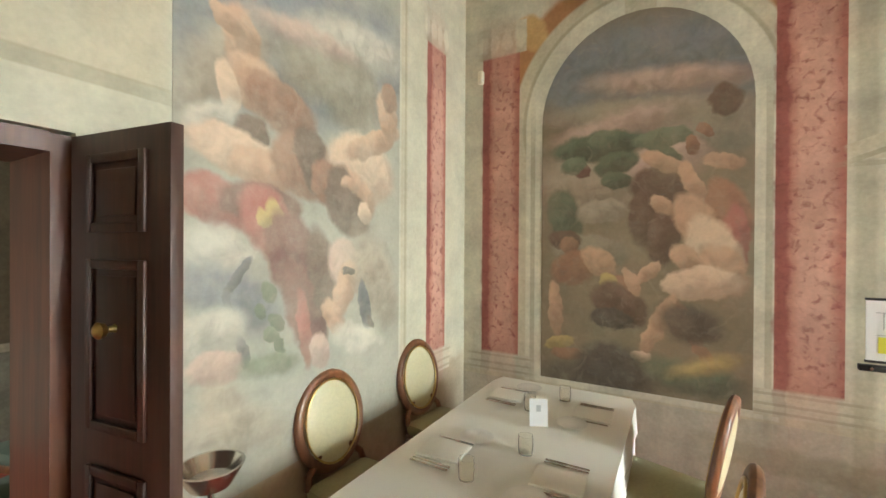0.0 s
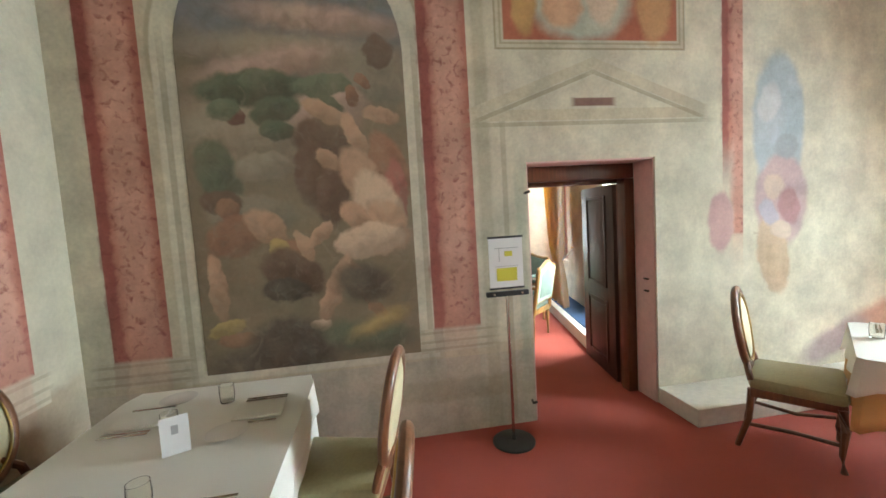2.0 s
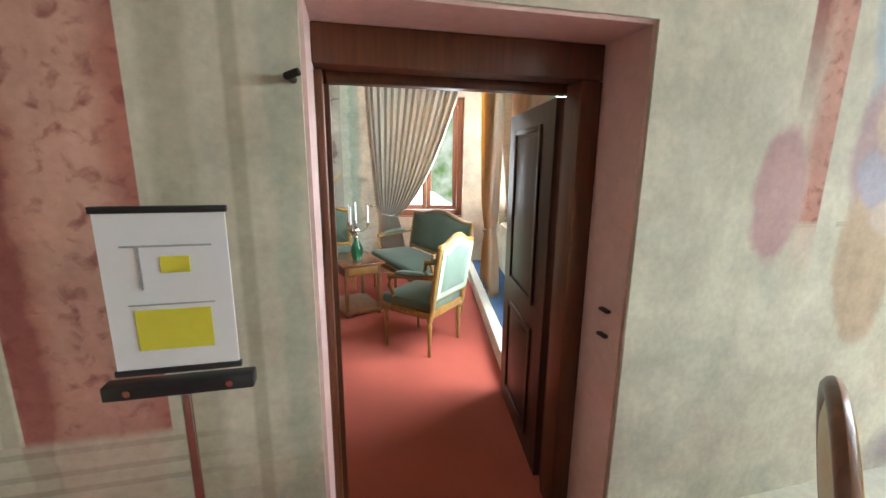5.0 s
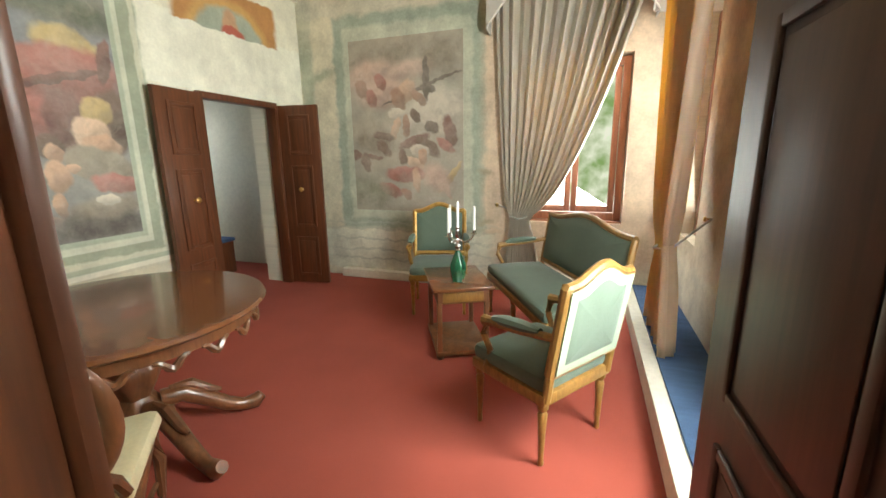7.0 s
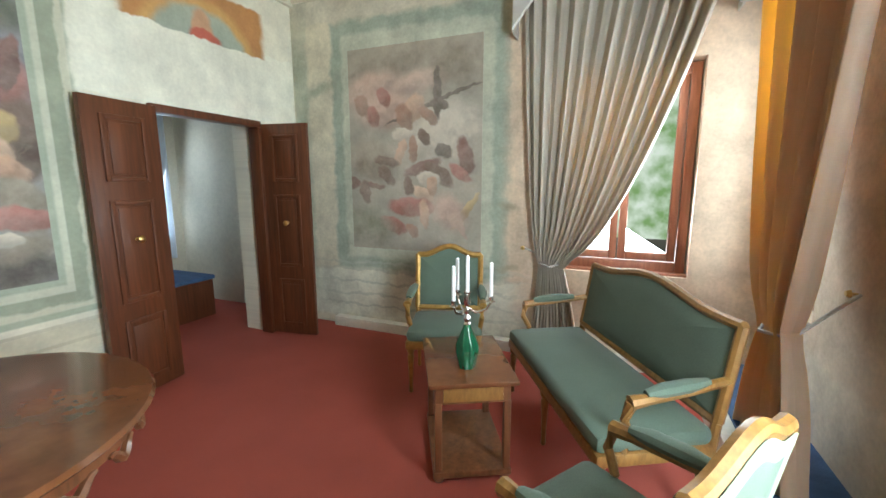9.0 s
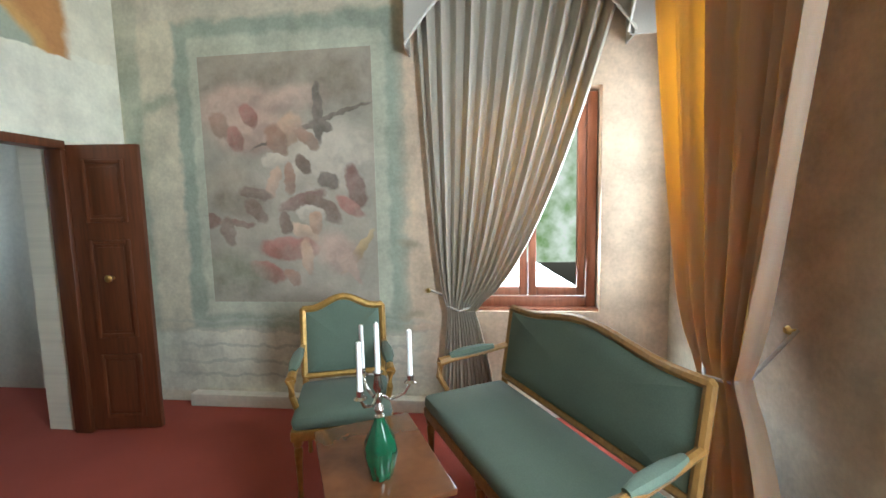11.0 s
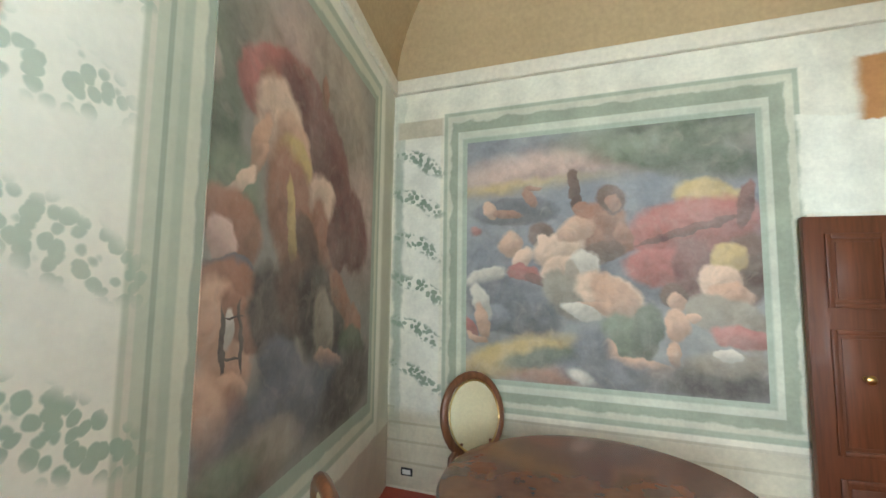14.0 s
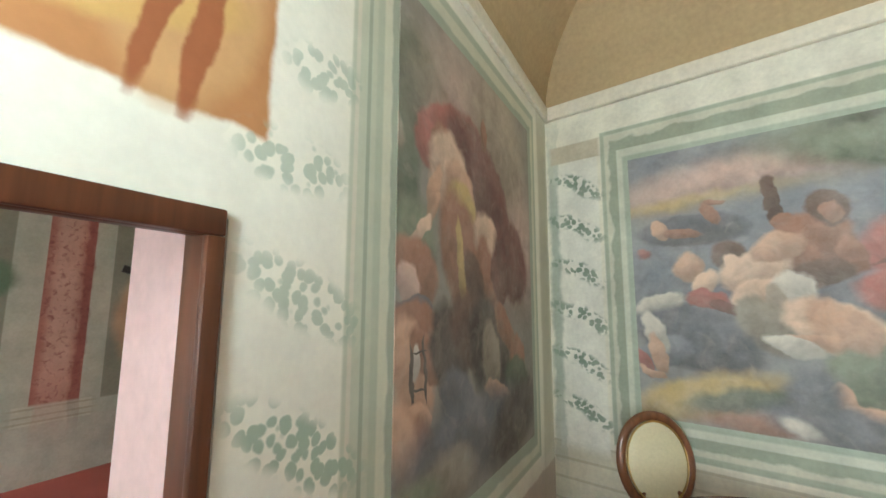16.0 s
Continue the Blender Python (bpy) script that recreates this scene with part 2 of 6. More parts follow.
        for src, a, b_, amount in ((big, 0.38, 0.66, self.tint), (fine, 0.3, 0.7, self.tint * 0.35)):
            mr = self.n.new("ShaderNodeMapRange")
            mr.inputs[1].default_value, mr.inputs[2].default_value, mr.inputs[3].default_value, mr.inputs[4].default_value = a, b_, 1 - amount, 1 + amount * 0.7
            self.k.new(src.outputs[0], mr.inputs[0])
            ml = self.n.new("ShaderNodeVectorMath")
            ml.operation = "SCALE"
            self.k.new(self.col, ml.inputs[0]), self.k.new(mr.outputs[0], ml.inputs["Scale"])
            self.col = ml.outputs[0]
        if self.strokes:
            hs = self.n.new("ShaderNodeHueSaturation")
            hs.inputs["Saturation"].default_value, hs.inputs["Value"].default_value = 0.97, 0.92
            self.k.new(self.col, hs.inputs["Color"])
            self.col = hs.outputs[0]
        self.k.new(self.col, self.b.inputs["Base Color"])
        self.b.inputs["Roughness"].default_value = rough
        self.b.inputs["Specular IOR Level"].default_value = 0.25
        bp = self.n.new("ShaderNodeBump")
        bp.inputs["Strength"].default_value, bp.inputs["Distance"].default_value = 0.12, 0.004
        self.k.new(fine.outputs[0], bp.inputs["Height"]), self.k.new(bp.outputs[0], self.b.inputs["Normal"])
        return self.m


WOOD = mat("walnut", (0.16, 0.062, 0.026), 0.32, 0, 9, 0.4, 0.05, (6, 6, 0.7), 2.5, coat=0.3)
MAHOGANY = mat("mahogany_door", (0.11, 0.034, 0.013), 0.42, 0, 7, 0.4, 0.05, (8, 8, 0.6), 2.0, coat=0.1)
# copy of MAHOGANY with the shade on two door leaves put into its colour
SHADEWOOD = mat("mahogany_door_shaded", (0.055, 0.02, 0.011), 0.5, 0, 7, 0.4, 0.05, (8, 8, 0.6), 2.0)
TABLEWOOD = mat("polished_burr", (0.15, 0.055, 0.022), 0.2, 0, 10, 0.28, 0.03, (1, 1, 1), 5.0, coat=0.4)
GILT = mat("worn_gilding", (0.42, 0.25, 0.07), 0.38, 0.55, 30, 0.35, 0.2)
OLIVEWOOD = mat("gilded_walnut", (0.27, 0.14, 0.04), 0.36, 0.1, 20, 0.35, 0.15, (3, 3, 1))
CARPET = mat("red_carpet", (0.34, 0.066, 0.044), 0.95, 0, 260, 0.18, 0.6, (1, 1, 1), 1.6)
BLUECARPET = mat("blue_ribbed_carpet", (0.055, 0.11, 0.22), 0.95, 0, 180, 0.3, 0.6, (1, 6, 1))
CREAM = mat("cream_leather", (0.62, 0.56, 0.36), 0.42, 0, 60, 0.08, 0.12)
OLIVE = mat("olive_leather_seat", (0.34, 0.31, 0.17), 0.45, 0, 60, 0.12, 0.12)
GREENFAB = mat("sage_green_velvet", (0.095, 0.135, 0.1), 0.85, 0, 160, 0.16, 0.2, sheen=0.12)
PALEGREEN = mat("pale_green_velvet_back", (0.27, 0.34, 0.24), 0.85, 0, 160, 0.12, 0.2, sheen=0.1)
CLOTH = mat("white_tablecloth", (0.78, 0.76, 0.7), 0.8, 0, 220, 0.05, 0.15)
UNDERCLOTH = mat("peach_undercloth", (0.62, 0.38, 0.15), 0.8, 0, 220, 0.06, 0.15)
CHINA = mat("white_china", (0.82, 0.8, 0.76), 0.15, 0, 30, 0.03, 0.0)
STEEL = mat("polished_steel", (0.62, 0.6, 0.57), 0.2, 1.0, 20, 0.1, 0.0)
BRASS = mat("old_brass", (0.55, 0.38, 0.14), 0.28, 1.0, 20, 0.15, 0.05)
BLACK = mat("black_lacquer", (0.02, 0.02, 0.022), 0.4, 0, 20, 0.2, 0.02)
PAPER = mat("printed_paper", (0.75, 0.74, 0.74), 0.5, 0, 40, 0.02, 0.0)
YELLOW = mat("yellow_print", (0.62, 0.55, 0.05), 0.5, 0, 40, 0.05, 0.0)
GREY = mat("grey_print", (0.35, 0.35, 0.36), 0.5, 0, 40, 0.05, 0.0)
STONEW = mat("whitewashed_plinth", (0.68, 0.65, 0.56), 0.8, 0, 25, 0.12, 0.3, blotch=2.0)
PINK = mat("pink_plaster_reveal", (0.66, 0.45, 0.41), 0.85, 0, 25, 0.1, 0.3)
TANCEIL = mat("ochre_cove_plaster", (0.47, 0.35, 0.19), 0.9, 0, 30, 0.12, 0.3, blotch=1.2)
PALECEIL = mat("pale_green_ceiling_plaster", (0.55, 0.49, 0.33), 0.9, 0, 30, 0.08, 0.2, blotch=1.2)
PLAIN = mat("plain_cream_plaster", (0.62, 0.58, 0.46), 0.9, 0, 30, 0.1, 0.3, blotch=1.5)
CORNICE = mat("cornice_plaster", (0.72, 0.67, 0.54), 0.85, 0, 30, 0.12, 0.3)
VALANCE = mat("pale_grey_pelmet_fabric", (0.5, 0.48, 0.44), 0.7, 0, 120, 0.08, 0.1)
REDWOOD = mat("red_brown_window_wood", (0.28, 0.1, 0.055), 0.4, 0, 9, 0.3, 0.05, (6, 6, 0.7))
WAX = mat("white_wax", (0.8, 0.8, 0.78), 0.4, 0, 40, 0.03, 0.0)
SOOT = mat("iron_hook", (0.05, 0.04, 0.035), 0.5, 0.8, 30, 0.2, 0.1)


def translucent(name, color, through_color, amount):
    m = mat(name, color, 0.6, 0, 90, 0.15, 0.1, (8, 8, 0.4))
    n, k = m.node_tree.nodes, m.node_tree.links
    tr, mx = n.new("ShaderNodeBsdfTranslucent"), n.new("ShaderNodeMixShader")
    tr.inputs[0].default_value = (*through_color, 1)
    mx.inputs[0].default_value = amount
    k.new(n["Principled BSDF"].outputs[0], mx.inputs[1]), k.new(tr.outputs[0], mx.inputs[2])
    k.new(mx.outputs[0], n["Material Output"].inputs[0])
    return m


# one satin twice; LITDRAPE has the orange backlit glow put into its colour
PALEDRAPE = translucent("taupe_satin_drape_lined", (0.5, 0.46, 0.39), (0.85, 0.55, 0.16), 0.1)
LITDRAPE = translucent("satin_drape_backlit", (0.46, 0.41, 0.33), (0.95, 0.6, 0.1), 0.5)
VOILE = translucent("white_voile", (0.75, 0.8, 0.85), (0.85, 0.9, 0.95), 0.6)


def glass(name, color=(1, 1, 1), rough=0.0, ior=1.45):
    m, n, k, b = shader(name)
    b.inputs["Base Color"].default_value = (*color, 1)
    b.inputs["Transmission Weight"].default_value, b.inputs["Roughness"].default_value, b.inputs["IOR"].default_value = 1, rough, ior
    return m


PANE = glass("window_glass", (0.97, 1, 0.98), 0, 1.02)
CRYSTAL = glass("clear_crystal", (0.97, 0.96, 0.92), 0.03)
GREENGLASS = mat("dark_green_glazed_glass", (0.01, 0.1, 0.045), 0.08, 0.1, 20, 0.4, 0.0, coat=0.6)


# flat sheet that glows; the daylight on the greenery is put into its colour
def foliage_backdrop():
    m, n, k, b = shader("garden_glow")
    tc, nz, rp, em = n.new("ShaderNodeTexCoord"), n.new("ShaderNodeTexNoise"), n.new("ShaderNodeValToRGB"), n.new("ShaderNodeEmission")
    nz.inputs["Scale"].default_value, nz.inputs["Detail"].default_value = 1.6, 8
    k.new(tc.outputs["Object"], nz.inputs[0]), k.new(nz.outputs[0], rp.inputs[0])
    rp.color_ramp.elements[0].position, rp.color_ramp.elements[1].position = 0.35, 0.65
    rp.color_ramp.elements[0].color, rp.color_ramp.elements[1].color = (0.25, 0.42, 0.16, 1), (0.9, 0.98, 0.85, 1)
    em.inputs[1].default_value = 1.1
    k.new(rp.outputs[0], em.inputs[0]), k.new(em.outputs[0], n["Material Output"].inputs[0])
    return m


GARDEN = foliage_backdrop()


# ---- building helpers ----
def link(name, bm, material, m=None, smooth=False):
    me = bpy.data.meshes.new(name)
    bmesh.ops.recalc_face_normals(bm, faces=bm.faces)
    if smooth:
        for f in bm.faces:
            f.smooth = True
    bm.to_mesh(me)
    bm.free()
    if smooth:
        me.set_sharp_from_angle(angle=radians(40))
    me.materials.append(material)
    ob = new(name, me)
    if m is not None:
        ob.matrix_world = m
    return ob


def part(name, bm, material, parent, label="", smooth=True):
    ob = link(name, bm, material, None, smooth)
    ob.parent = parent
    return tagged(ob, label)


def thing(name, m, label, category, group=""):
    ob = new(name)
    ob.empty_display_size = 0.05
    ob.matrix_basis = m
    return tagged(ob, label, category, group)


def box(bm, x0, y0, z0, x1, y1, z1, m=None, bevel=0.0):
    r = bmesh.ops.create_cube(bm, size=1)
    vs = r["verts"]
    for v in vs:
        v.co = Vector(((x0 + x1) / 2 + v.co.x * (x1 - x0), (y0 + y1) / 2 + v.co.y * (y1 - y0), (z0 + z1) / 2 + v.co.z * (z1 - z0)))
        if m is not None:
            v.co = m @ v.co
    if bevel:
        es = list({e for v in vs for e in v.link_edges})
        bmesh.ops.bevel(bm, geom=es, offset=bevel, segments=2, affect="EDGES", profile=0.5)
    return bm


def B(*a, **kw):
    return box(bmesh.new(), *a, **kw)


def lathe(bm, prof, seg=20, m=None):
    """prof: (radius, z) from the bottom up."""
    rings = []
    for r, z in prof:
        ring = []
        for i in range(seg):
            a = 2 * math.pi * i / seg
            p = Vector((r * math.cos(a), r * math.sin(a), z))
            ring.append(bm.verts.new(m @ p if m is not None else p))
        rings.append(ring)
    for a, b in zip(rings, rings[1:]):
        for i in range(seg):
            bm.faces.new((a[i], a[(i + 1) % seg], b[(i + 1) % seg], b[i]))
    bm.faces.new(rings[0][::-1])
    bm.faces.new(rings[-1])
    return bm


def L(prof, seg=20, m=None):
    return lathe(bmesh.new(), prof, seg, m)


def tube(bm, pts, radii, seg=8, closed=False, flat=1.0, up=Vector((0, 0, 1))):
    """A bar swept along pts; flat squeezes it along up."""
    pts = [Vector(p) for p in pts]
    n = len(pts)
    if not isinstance(radii, (list, tuple)):
        radii = [radii] * n
    rings = []
    for i, p in enumerate(pts):
        a = pts[(i - 1) % n] if (closed or i > 0) else p
        b = pts[(i + 1) % n] if (closed or i < n - 1) else p
        d = (b - a).normalized()
        s = d.cross(up)
        if s.length < 1e-3:
            s = d.cross(Vector((1, 0, 0)))
        s.normalize()
        t = s.cross(d).normalized()
        rings.append([bm.verts.new(p + s * radii[i] * math.cos(2 * math.pi * j / seg) + t * radii[i] * flat * math.sin(2 * math.pi * j / seg)) for j in range(seg)])
    for i in range(n if closed else n - 1):
        a, b = rings[i], rings[(i + 1) % n]
        for j in range(seg):
            bm.faces.new((a[j], a[(j + 1) % seg], b[(j + 1) % seg], b[j]))
    if not closed:
        bm.faces.new(rings[0][::-1]), bm.faces.new(rings[-1])
    return bm


def T(pts, radii, seg=8, **kw):
    return tube(bmesh.new(), pts, radii, seg, **kw)


def outline_pad(shape, depth, puff, m, rings=5, n=28):
    """A cushion: outline shape(a) -> (x, z), depth along y, swelling by puff on both sides."""
    bm = bmesh.new()
    for side in (1, -1):
        prev = None
        for k in range(rings + 1):
            s = 1 - k / rings
            y = side * (depth / 2 + puff * math.sqrt(max(0, 1 - s * s)))
            ring = []
            for i in range(n):
                x, z, cx, cz = shape(2 * math.pi * i / n)
                ring.append(bm.verts.new(m @ Vector((cx + (x - cx) * max(s, 0.02), y, cz + (z - cz) * max(s, 0.02)))))
            if prev:
                for i in range(n):
                    bm.faces.new((prev[i], prev[(i + 1) % n], ring[(i + 1) % n], ring[i]))
            else:
                first = ring
            prev = ring
        bm.faces.new(prev)
        if side == 1:
            front = first
    for i in range(n):
        bm.faces.new((front[i], front[(i + 1) % n], first[(i + 1) % n], first[i]))
    return bm
# ---- frescoes on the walls ----
STONE, SHADE, GREEN, WASH = (0.56, 0.5, 0.37), (0.36, 0.31, 0.21), (0.36, 0.41, 0.31), (0.66, 0.62, 0.5)
TONE = {
    'F': (0.647, 0.383, 0.245),
    'L': (0.806, 0.559, 0.394),
    'D': (0.373, 0.172, 0.103),
    'B': (0.147, 0.077, 0.054),
    'K': (0.073, 0.058, 0.051),
    'R': (0.437, 0.129, 0.103),
    'M': (0.199, 0.069, 0.058),
    'G': (0.192, 0.237, 0.153),
    'N': (0.113, 0.147, 0.094),
    'U': (0.229, 0.249, 0.278),
    'V': (0.129, 0.141, 0.165),
    'W': (0.713, 0.654, 0.546),
    'O': (0.585, 0.415, 0.147),
    'P': (0.654, 0.437, 0.352),
    'T': (0.323, 0.278, 0.206),
    'E': (0.46, 0.373, 0.278)
}
FLESH, FLESHD, BROWN, DARK = (0.55, 0.34, 0.21), (0.36, 0.2, 0.12), (0.2, 0.12, 0.07), (0.1, 0.075, 0.05)


def wall_a_north():
    p = Fresco("fresco_wall_a_north", (0.6, 0.55, 0.43), "x", 0.05, 0.22)
    p.rect(-3.3, 0.0, 0.0, 0.62, (0.5, 0.45, 0.36), 0.02, 0.9).rect(-3.3, 0.58, 0.0, 0.66, STONE, 0.02).rect(-1.2, 0.25, -0.1, 0.42, SHADE, 0.3, 0.5, False)
    p.rect(1.0, -0.1, 4.5, 4.6, (0.66, 0.63, 0.5), 0.05, 0.9, False)
    # the arch with its spandrels
    p.oval(-1.63, 2.85, 1.14, 1.13, (0.42, 0.2, 0.09), 0, 0.04).oval(-2.45, 3.6, 0.12, 0.18, (0.58, 0.36, 0.16), 30).oval(-0.85, 3.62, 0.12, 0.18, (0.58, 0.36, 0.16), -30).rect(-1.98, 3.5, -1.3, 4.3, (0.56, 0.51, 0.39), 0.1, 1, False)
    p.oval(-1.63, 2.78, 1.0, 1.04, STONE, 0, 0.015, 1, True).rect(-2.63, 0.6, -0.63, 2.85, STONE, 0.01).oval(-1.63, 2.78, 0.9, 0.95, SHADE, 0, 0.012, 0.6, True)
    p.oval(-1.63, 2.78, 0.87, 0.92, WASH, 0, 0.012, 1, True).rect(-2.5, 0.6, -0.76, 2.8, WASH, 0.01)
    p.rect(-2.46, 0.6, -2.42, 2.8, SHADE, 0.3, 0.6).rect(-0.84, 0.6, -0.8, 2.8, SHADE, 0.3, 0.6).rect(-1.72, 3.55, -1.5, 4.2, STONE, 0.05)
    p.column(-2.74, 0.8, 3.46, 0.175).column(-0.615, 0.81, 3.45, 0.175)
    p.rect(-0.4, 0.0, -0.3, 3.9, SHADE, 0.4, 0.5).rect(-0.22, 0.0, -0.18, 2.4, SHADE, 0.4, 0.6).rect(-0.12, 0.4, -0.05, 1.9, GREEN, 0.5, 0.5, False)
    # painted panel over the door and the pediment
    p.moulding(-0.16, 2.88, 1.24, 3.52, 0.07, STONE, SHADE).rect(-0.16, 2.88, 1.24, 3.52, (0.4, 0.13, 0.075), 0.01)
    p.oval(0.45, 3.15, 0.4, 0.26, (0.45, 0.45, 0.36)).oval(0.3, 3.12, 0.16, 0.16, FLESH).oval(0.62, 3.22, 0.14, 0.22, (0.6, 0.46, 0.34)).oval(0.0, 3.2, 0.1, 0.28, (0.5, 0.3, 0.12)).oval(1.05, 3.15, 0.14, 0.28, (0.5, 0.27, 0.13))
    p.rect(-0.4, 2.3, 1.48, 2.38, STONE, 0.05).rect(-0.4, 2.26, 1.48, 2.29, SHADE, 0.2, 0.6)
    p.rect(-0.46, 2.5, 0.58, 2.58, STONE, 0.06, 1, True, 20.5).rect(-0.44, 2.46, 0.56, 2.49, SHADE, 0.2, 0.7, True, 20.5)
    p.rect(0.48, 2.5, 1.52, 2.58, STONE, 0.06, 1, True, -20.5).rect(0.5, 2.46, 1.5, 2.49, SHADE, 0.2, 0.7, True, -20.5)
    p.rect(0.36, 2.4, 0.7, 2.46, (0.24, 0.14, 0.11), 0.2)
    # worn column and scraps right of the door
    p.column(1.78, 1.35, 3.42, 0.14, 0.02).rect(1.55, 0.9, 1.72, 1.9, (0.66, 0.62, 0.5), 0.6, 1, False).rect(1.83, 0.7, 1.93, 3.4, WASH, 0.1)
    p.oval(2.17, 2.2, 0.25, 0.6, (0.42, 0.47, 0.5), 0, 0.12).oval(2.2, 1.6, 0.26, 0.38, (0.5, 0.37, 0.36), 0, 0.12).oval(2.12, 1.15, 0.15, 0.34, (0.55, 0.42, 0.29), 10, 0.12)
    p.oval(2.25, 2.05, 0.12, 0.1, (0.34, 0.36, 0.38), 20).oval(2.08, 2.4, 0.1, 0.16, (0.54, 0.55, 0.55), -20).oval(2.13, 1.72, 0.1, 0.11, (0.6, 0.47, 0.38)).oval(2.28, 1.55, 0.1, 0.16, (0.42, 0.24, 0.24), 15).oval(2.08, 1.5, 0.08, 0.12, (0.45, 0.42, 0.48), 30).oval(2.2, 1.35, 0.1, 0.08, (0.6, 0.5, 0.42), -25).oval(1.62, 1.45, 0.12, 0.24, (0.52, 0.34, 0.32), 0, 0.15)
    p.oval(3.35, 0.5, 0.45, 0.16, (0.55, 0.33, 0.24), 8, 0.35).oval(2.75, 0.34, 0.35, 0.12, (0.42, 0.34, 0.33), 25, 0.4).oval(3.9, 0.6, 0.3, 0.2, (0.55, 0.36, 0.25), 0, 0.4)
    return p.done()


def idyll():
    """The arched panel: a seated pale shape under a tree, dark ground."""
    p = Fresco("fresco_arched_panel", (0.26, 0.2, 0.13), "x", 0.042, 0.12, True, ((0.27, 0.21, 0.14), 0.36))
    p.stroke(-2.27, 3.12, -0.92, 2.98, 0.387, TONE['U'], 0.3).stroke(-1.91, 3.05, -0.92, 2.94, 0.080, TONE['P'], 0.5).stroke(-2.17, 2.82, -0.92, 2.71, 0.110, TONE['E'], 0.5).stroke(-2.17, 2.63, -1.36, 2.78, 0.082, TONE['P'], 0.5)
    p.stroke(-2.26, 2.31, -1.61, 2.22, 0.225, TONE['E'], 0.4).stroke(-1.61, 2.35, -1.25, 2.48, 0.169, TONE['P'], 0.5).stroke(-2.21, 2.17, -2.12, 1.83, 0.119, TONE['N']).stroke(-2.03, 2.02, -1.73, 2.05, 0.086, TONE['E'])
    p.stroke(-2.21, 1.74, -1.73, 1.70, 0.120, TONE['T']).stroke(-2.21, 2.54, -1.62, 2.56, 0.106, TONE['N']).stroke(-1.90, 2.37, -1.65, 2.44, 0.079, TONE['N']).stroke(-1.62, 2.56, -1.28, 2.58, 0.067, TONE['G'])
    p.stroke(-1.86, 2.28, -1.69, 2.26, 0.060, TONE['N']).stroke(-2.08, 2.39, -1.99, 2.34, 0.054, TONE['M']).stroke(-1.95, 2.60, -1.78, 2.63, 0.056, TONE['G']).stroke(-1.54, 2.51, -1.35, 2.41, 0.047, TONE['N'])
    p.stroke(-2.17, 2.40, -2.03, 2.43, 0.068, TONE['G']).stroke(-1.18, 2.71, -0.98, 2.49, 0.132, TONE['T']).stroke(-1.11, 2.78, -1.02, 2.80, 0.103, TONE['B']).stroke(-1.18, 2.39, -0.98, 2.33, 0.051, TONE['F'])
    p.stroke(-1.21, 2.64, -1.15, 2.55, 0.032, TONE['D']).stroke(-1.28, 2.56, -1.25, 2.44, 0.036, TONE['D']).stroke(-1.11, 2.18, -0.98, 1.83, 0.112, TONE['D']).stroke(-1.01, 2.02, -0.98, 1.63, 0.065, TONE['R'])
    p.stroke(-1.61, 2.22, -1.35, 2.20, 0.130, TONE['B']).stroke(-1.57, 2.17, -1.57, 1.79, 0.100, TONE['B']).stroke(-1.42, 2.00, -1.46, 1.66, 0.096, TONE['B']).stroke(-1.58, 2.45, -1.32, 2.32, 0.052, TONE['F'])
    p.stroke(-1.32, 2.36, -1.21, 2.11, 0.051, TONE['F']).stroke(-1.50, 2.13, -1.42, 2.02, 0.053, TONE['F']).stroke(-1.31, 2.08, -1.14, 1.75, 0.115, TONE['F']).stroke(-1.21, 1.91, -1.04, 1.55, 0.133, TONE['L'])
    p.stroke(-1.14, 1.71, -1.01, 1.48, 0.124, TONE['F']).stroke(-1.35, 1.75, -1.24, 1.58, 0.074, TONE['F']).stroke(-1.35, 1.50, -1.01, 1.51, 0.105, TONE['L']).stroke(-1.42, 1.49, -1.24, 1.42, 0.074, TONE['L'])
    p.stroke(-1.38, 1.37, -1.57, 0.97, 0.060, TONE['F']).stroke(-1.64, 0.92, -1.53, 0.93, 0.040, TONE['L']).stroke(-1.61, 1.49, -1.49, 1.62, 0.046, TONE['F']).stroke(-1.34, 1.33, -1.20, 1.02, 0.047, TONE['D'])
    p.stroke(-1.22, 1.02, -1.15, 0.95, 0.039, TONE['D']).stroke(-2.26, 1.83, -2.07, 1.79, 0.072, TONE['B']).stroke(-2.16, 1.79, -2.09, 1.72, 0.064, TONE['D']).stroke(-2.21, 1.55, -1.98, 1.60, 0.123, TONE['D'])
    p.stroke(-2.25, 1.45, -2.23, 1.03, 0.051, TONE['F']).stroke(-1.98, 1.70, -1.81, 1.56, 0.089, TONE['F']).stroke(-1.77, 1.48, -1.69, 1.35, 0.096, TONE['D']).stroke(-1.85, 1.52, -1.81, 1.43, 0.056, TONE['O'])
    p.stroke(-1.89, 1.38, -1.61, 1.23, 0.134, TONE['B']).stroke(-1.93, 1.20, -1.68, 1.18, 0.076, TONE['K']).stroke(-1.69, 1.57, -1.61, 1.40, 0.040, TONE['F']).stroke(-2.30, 0.92, -2.11, 0.99, 0.052, TONE['O'])
    p.stroke(-2.25, 0.86, -2.02, 0.88, 0.045, TONE['D']).stroke(-1.98, 0.83, -1.64, 0.83, 0.151, TONE['K'], 0.3).stroke(-1.42, 1.24, -1.14, 1.15, 0.120, TONE['K'], 0.4).stroke(-1.53, 0.85, -1.00, 0.77, 0.107, TONE['N'], 0.4)
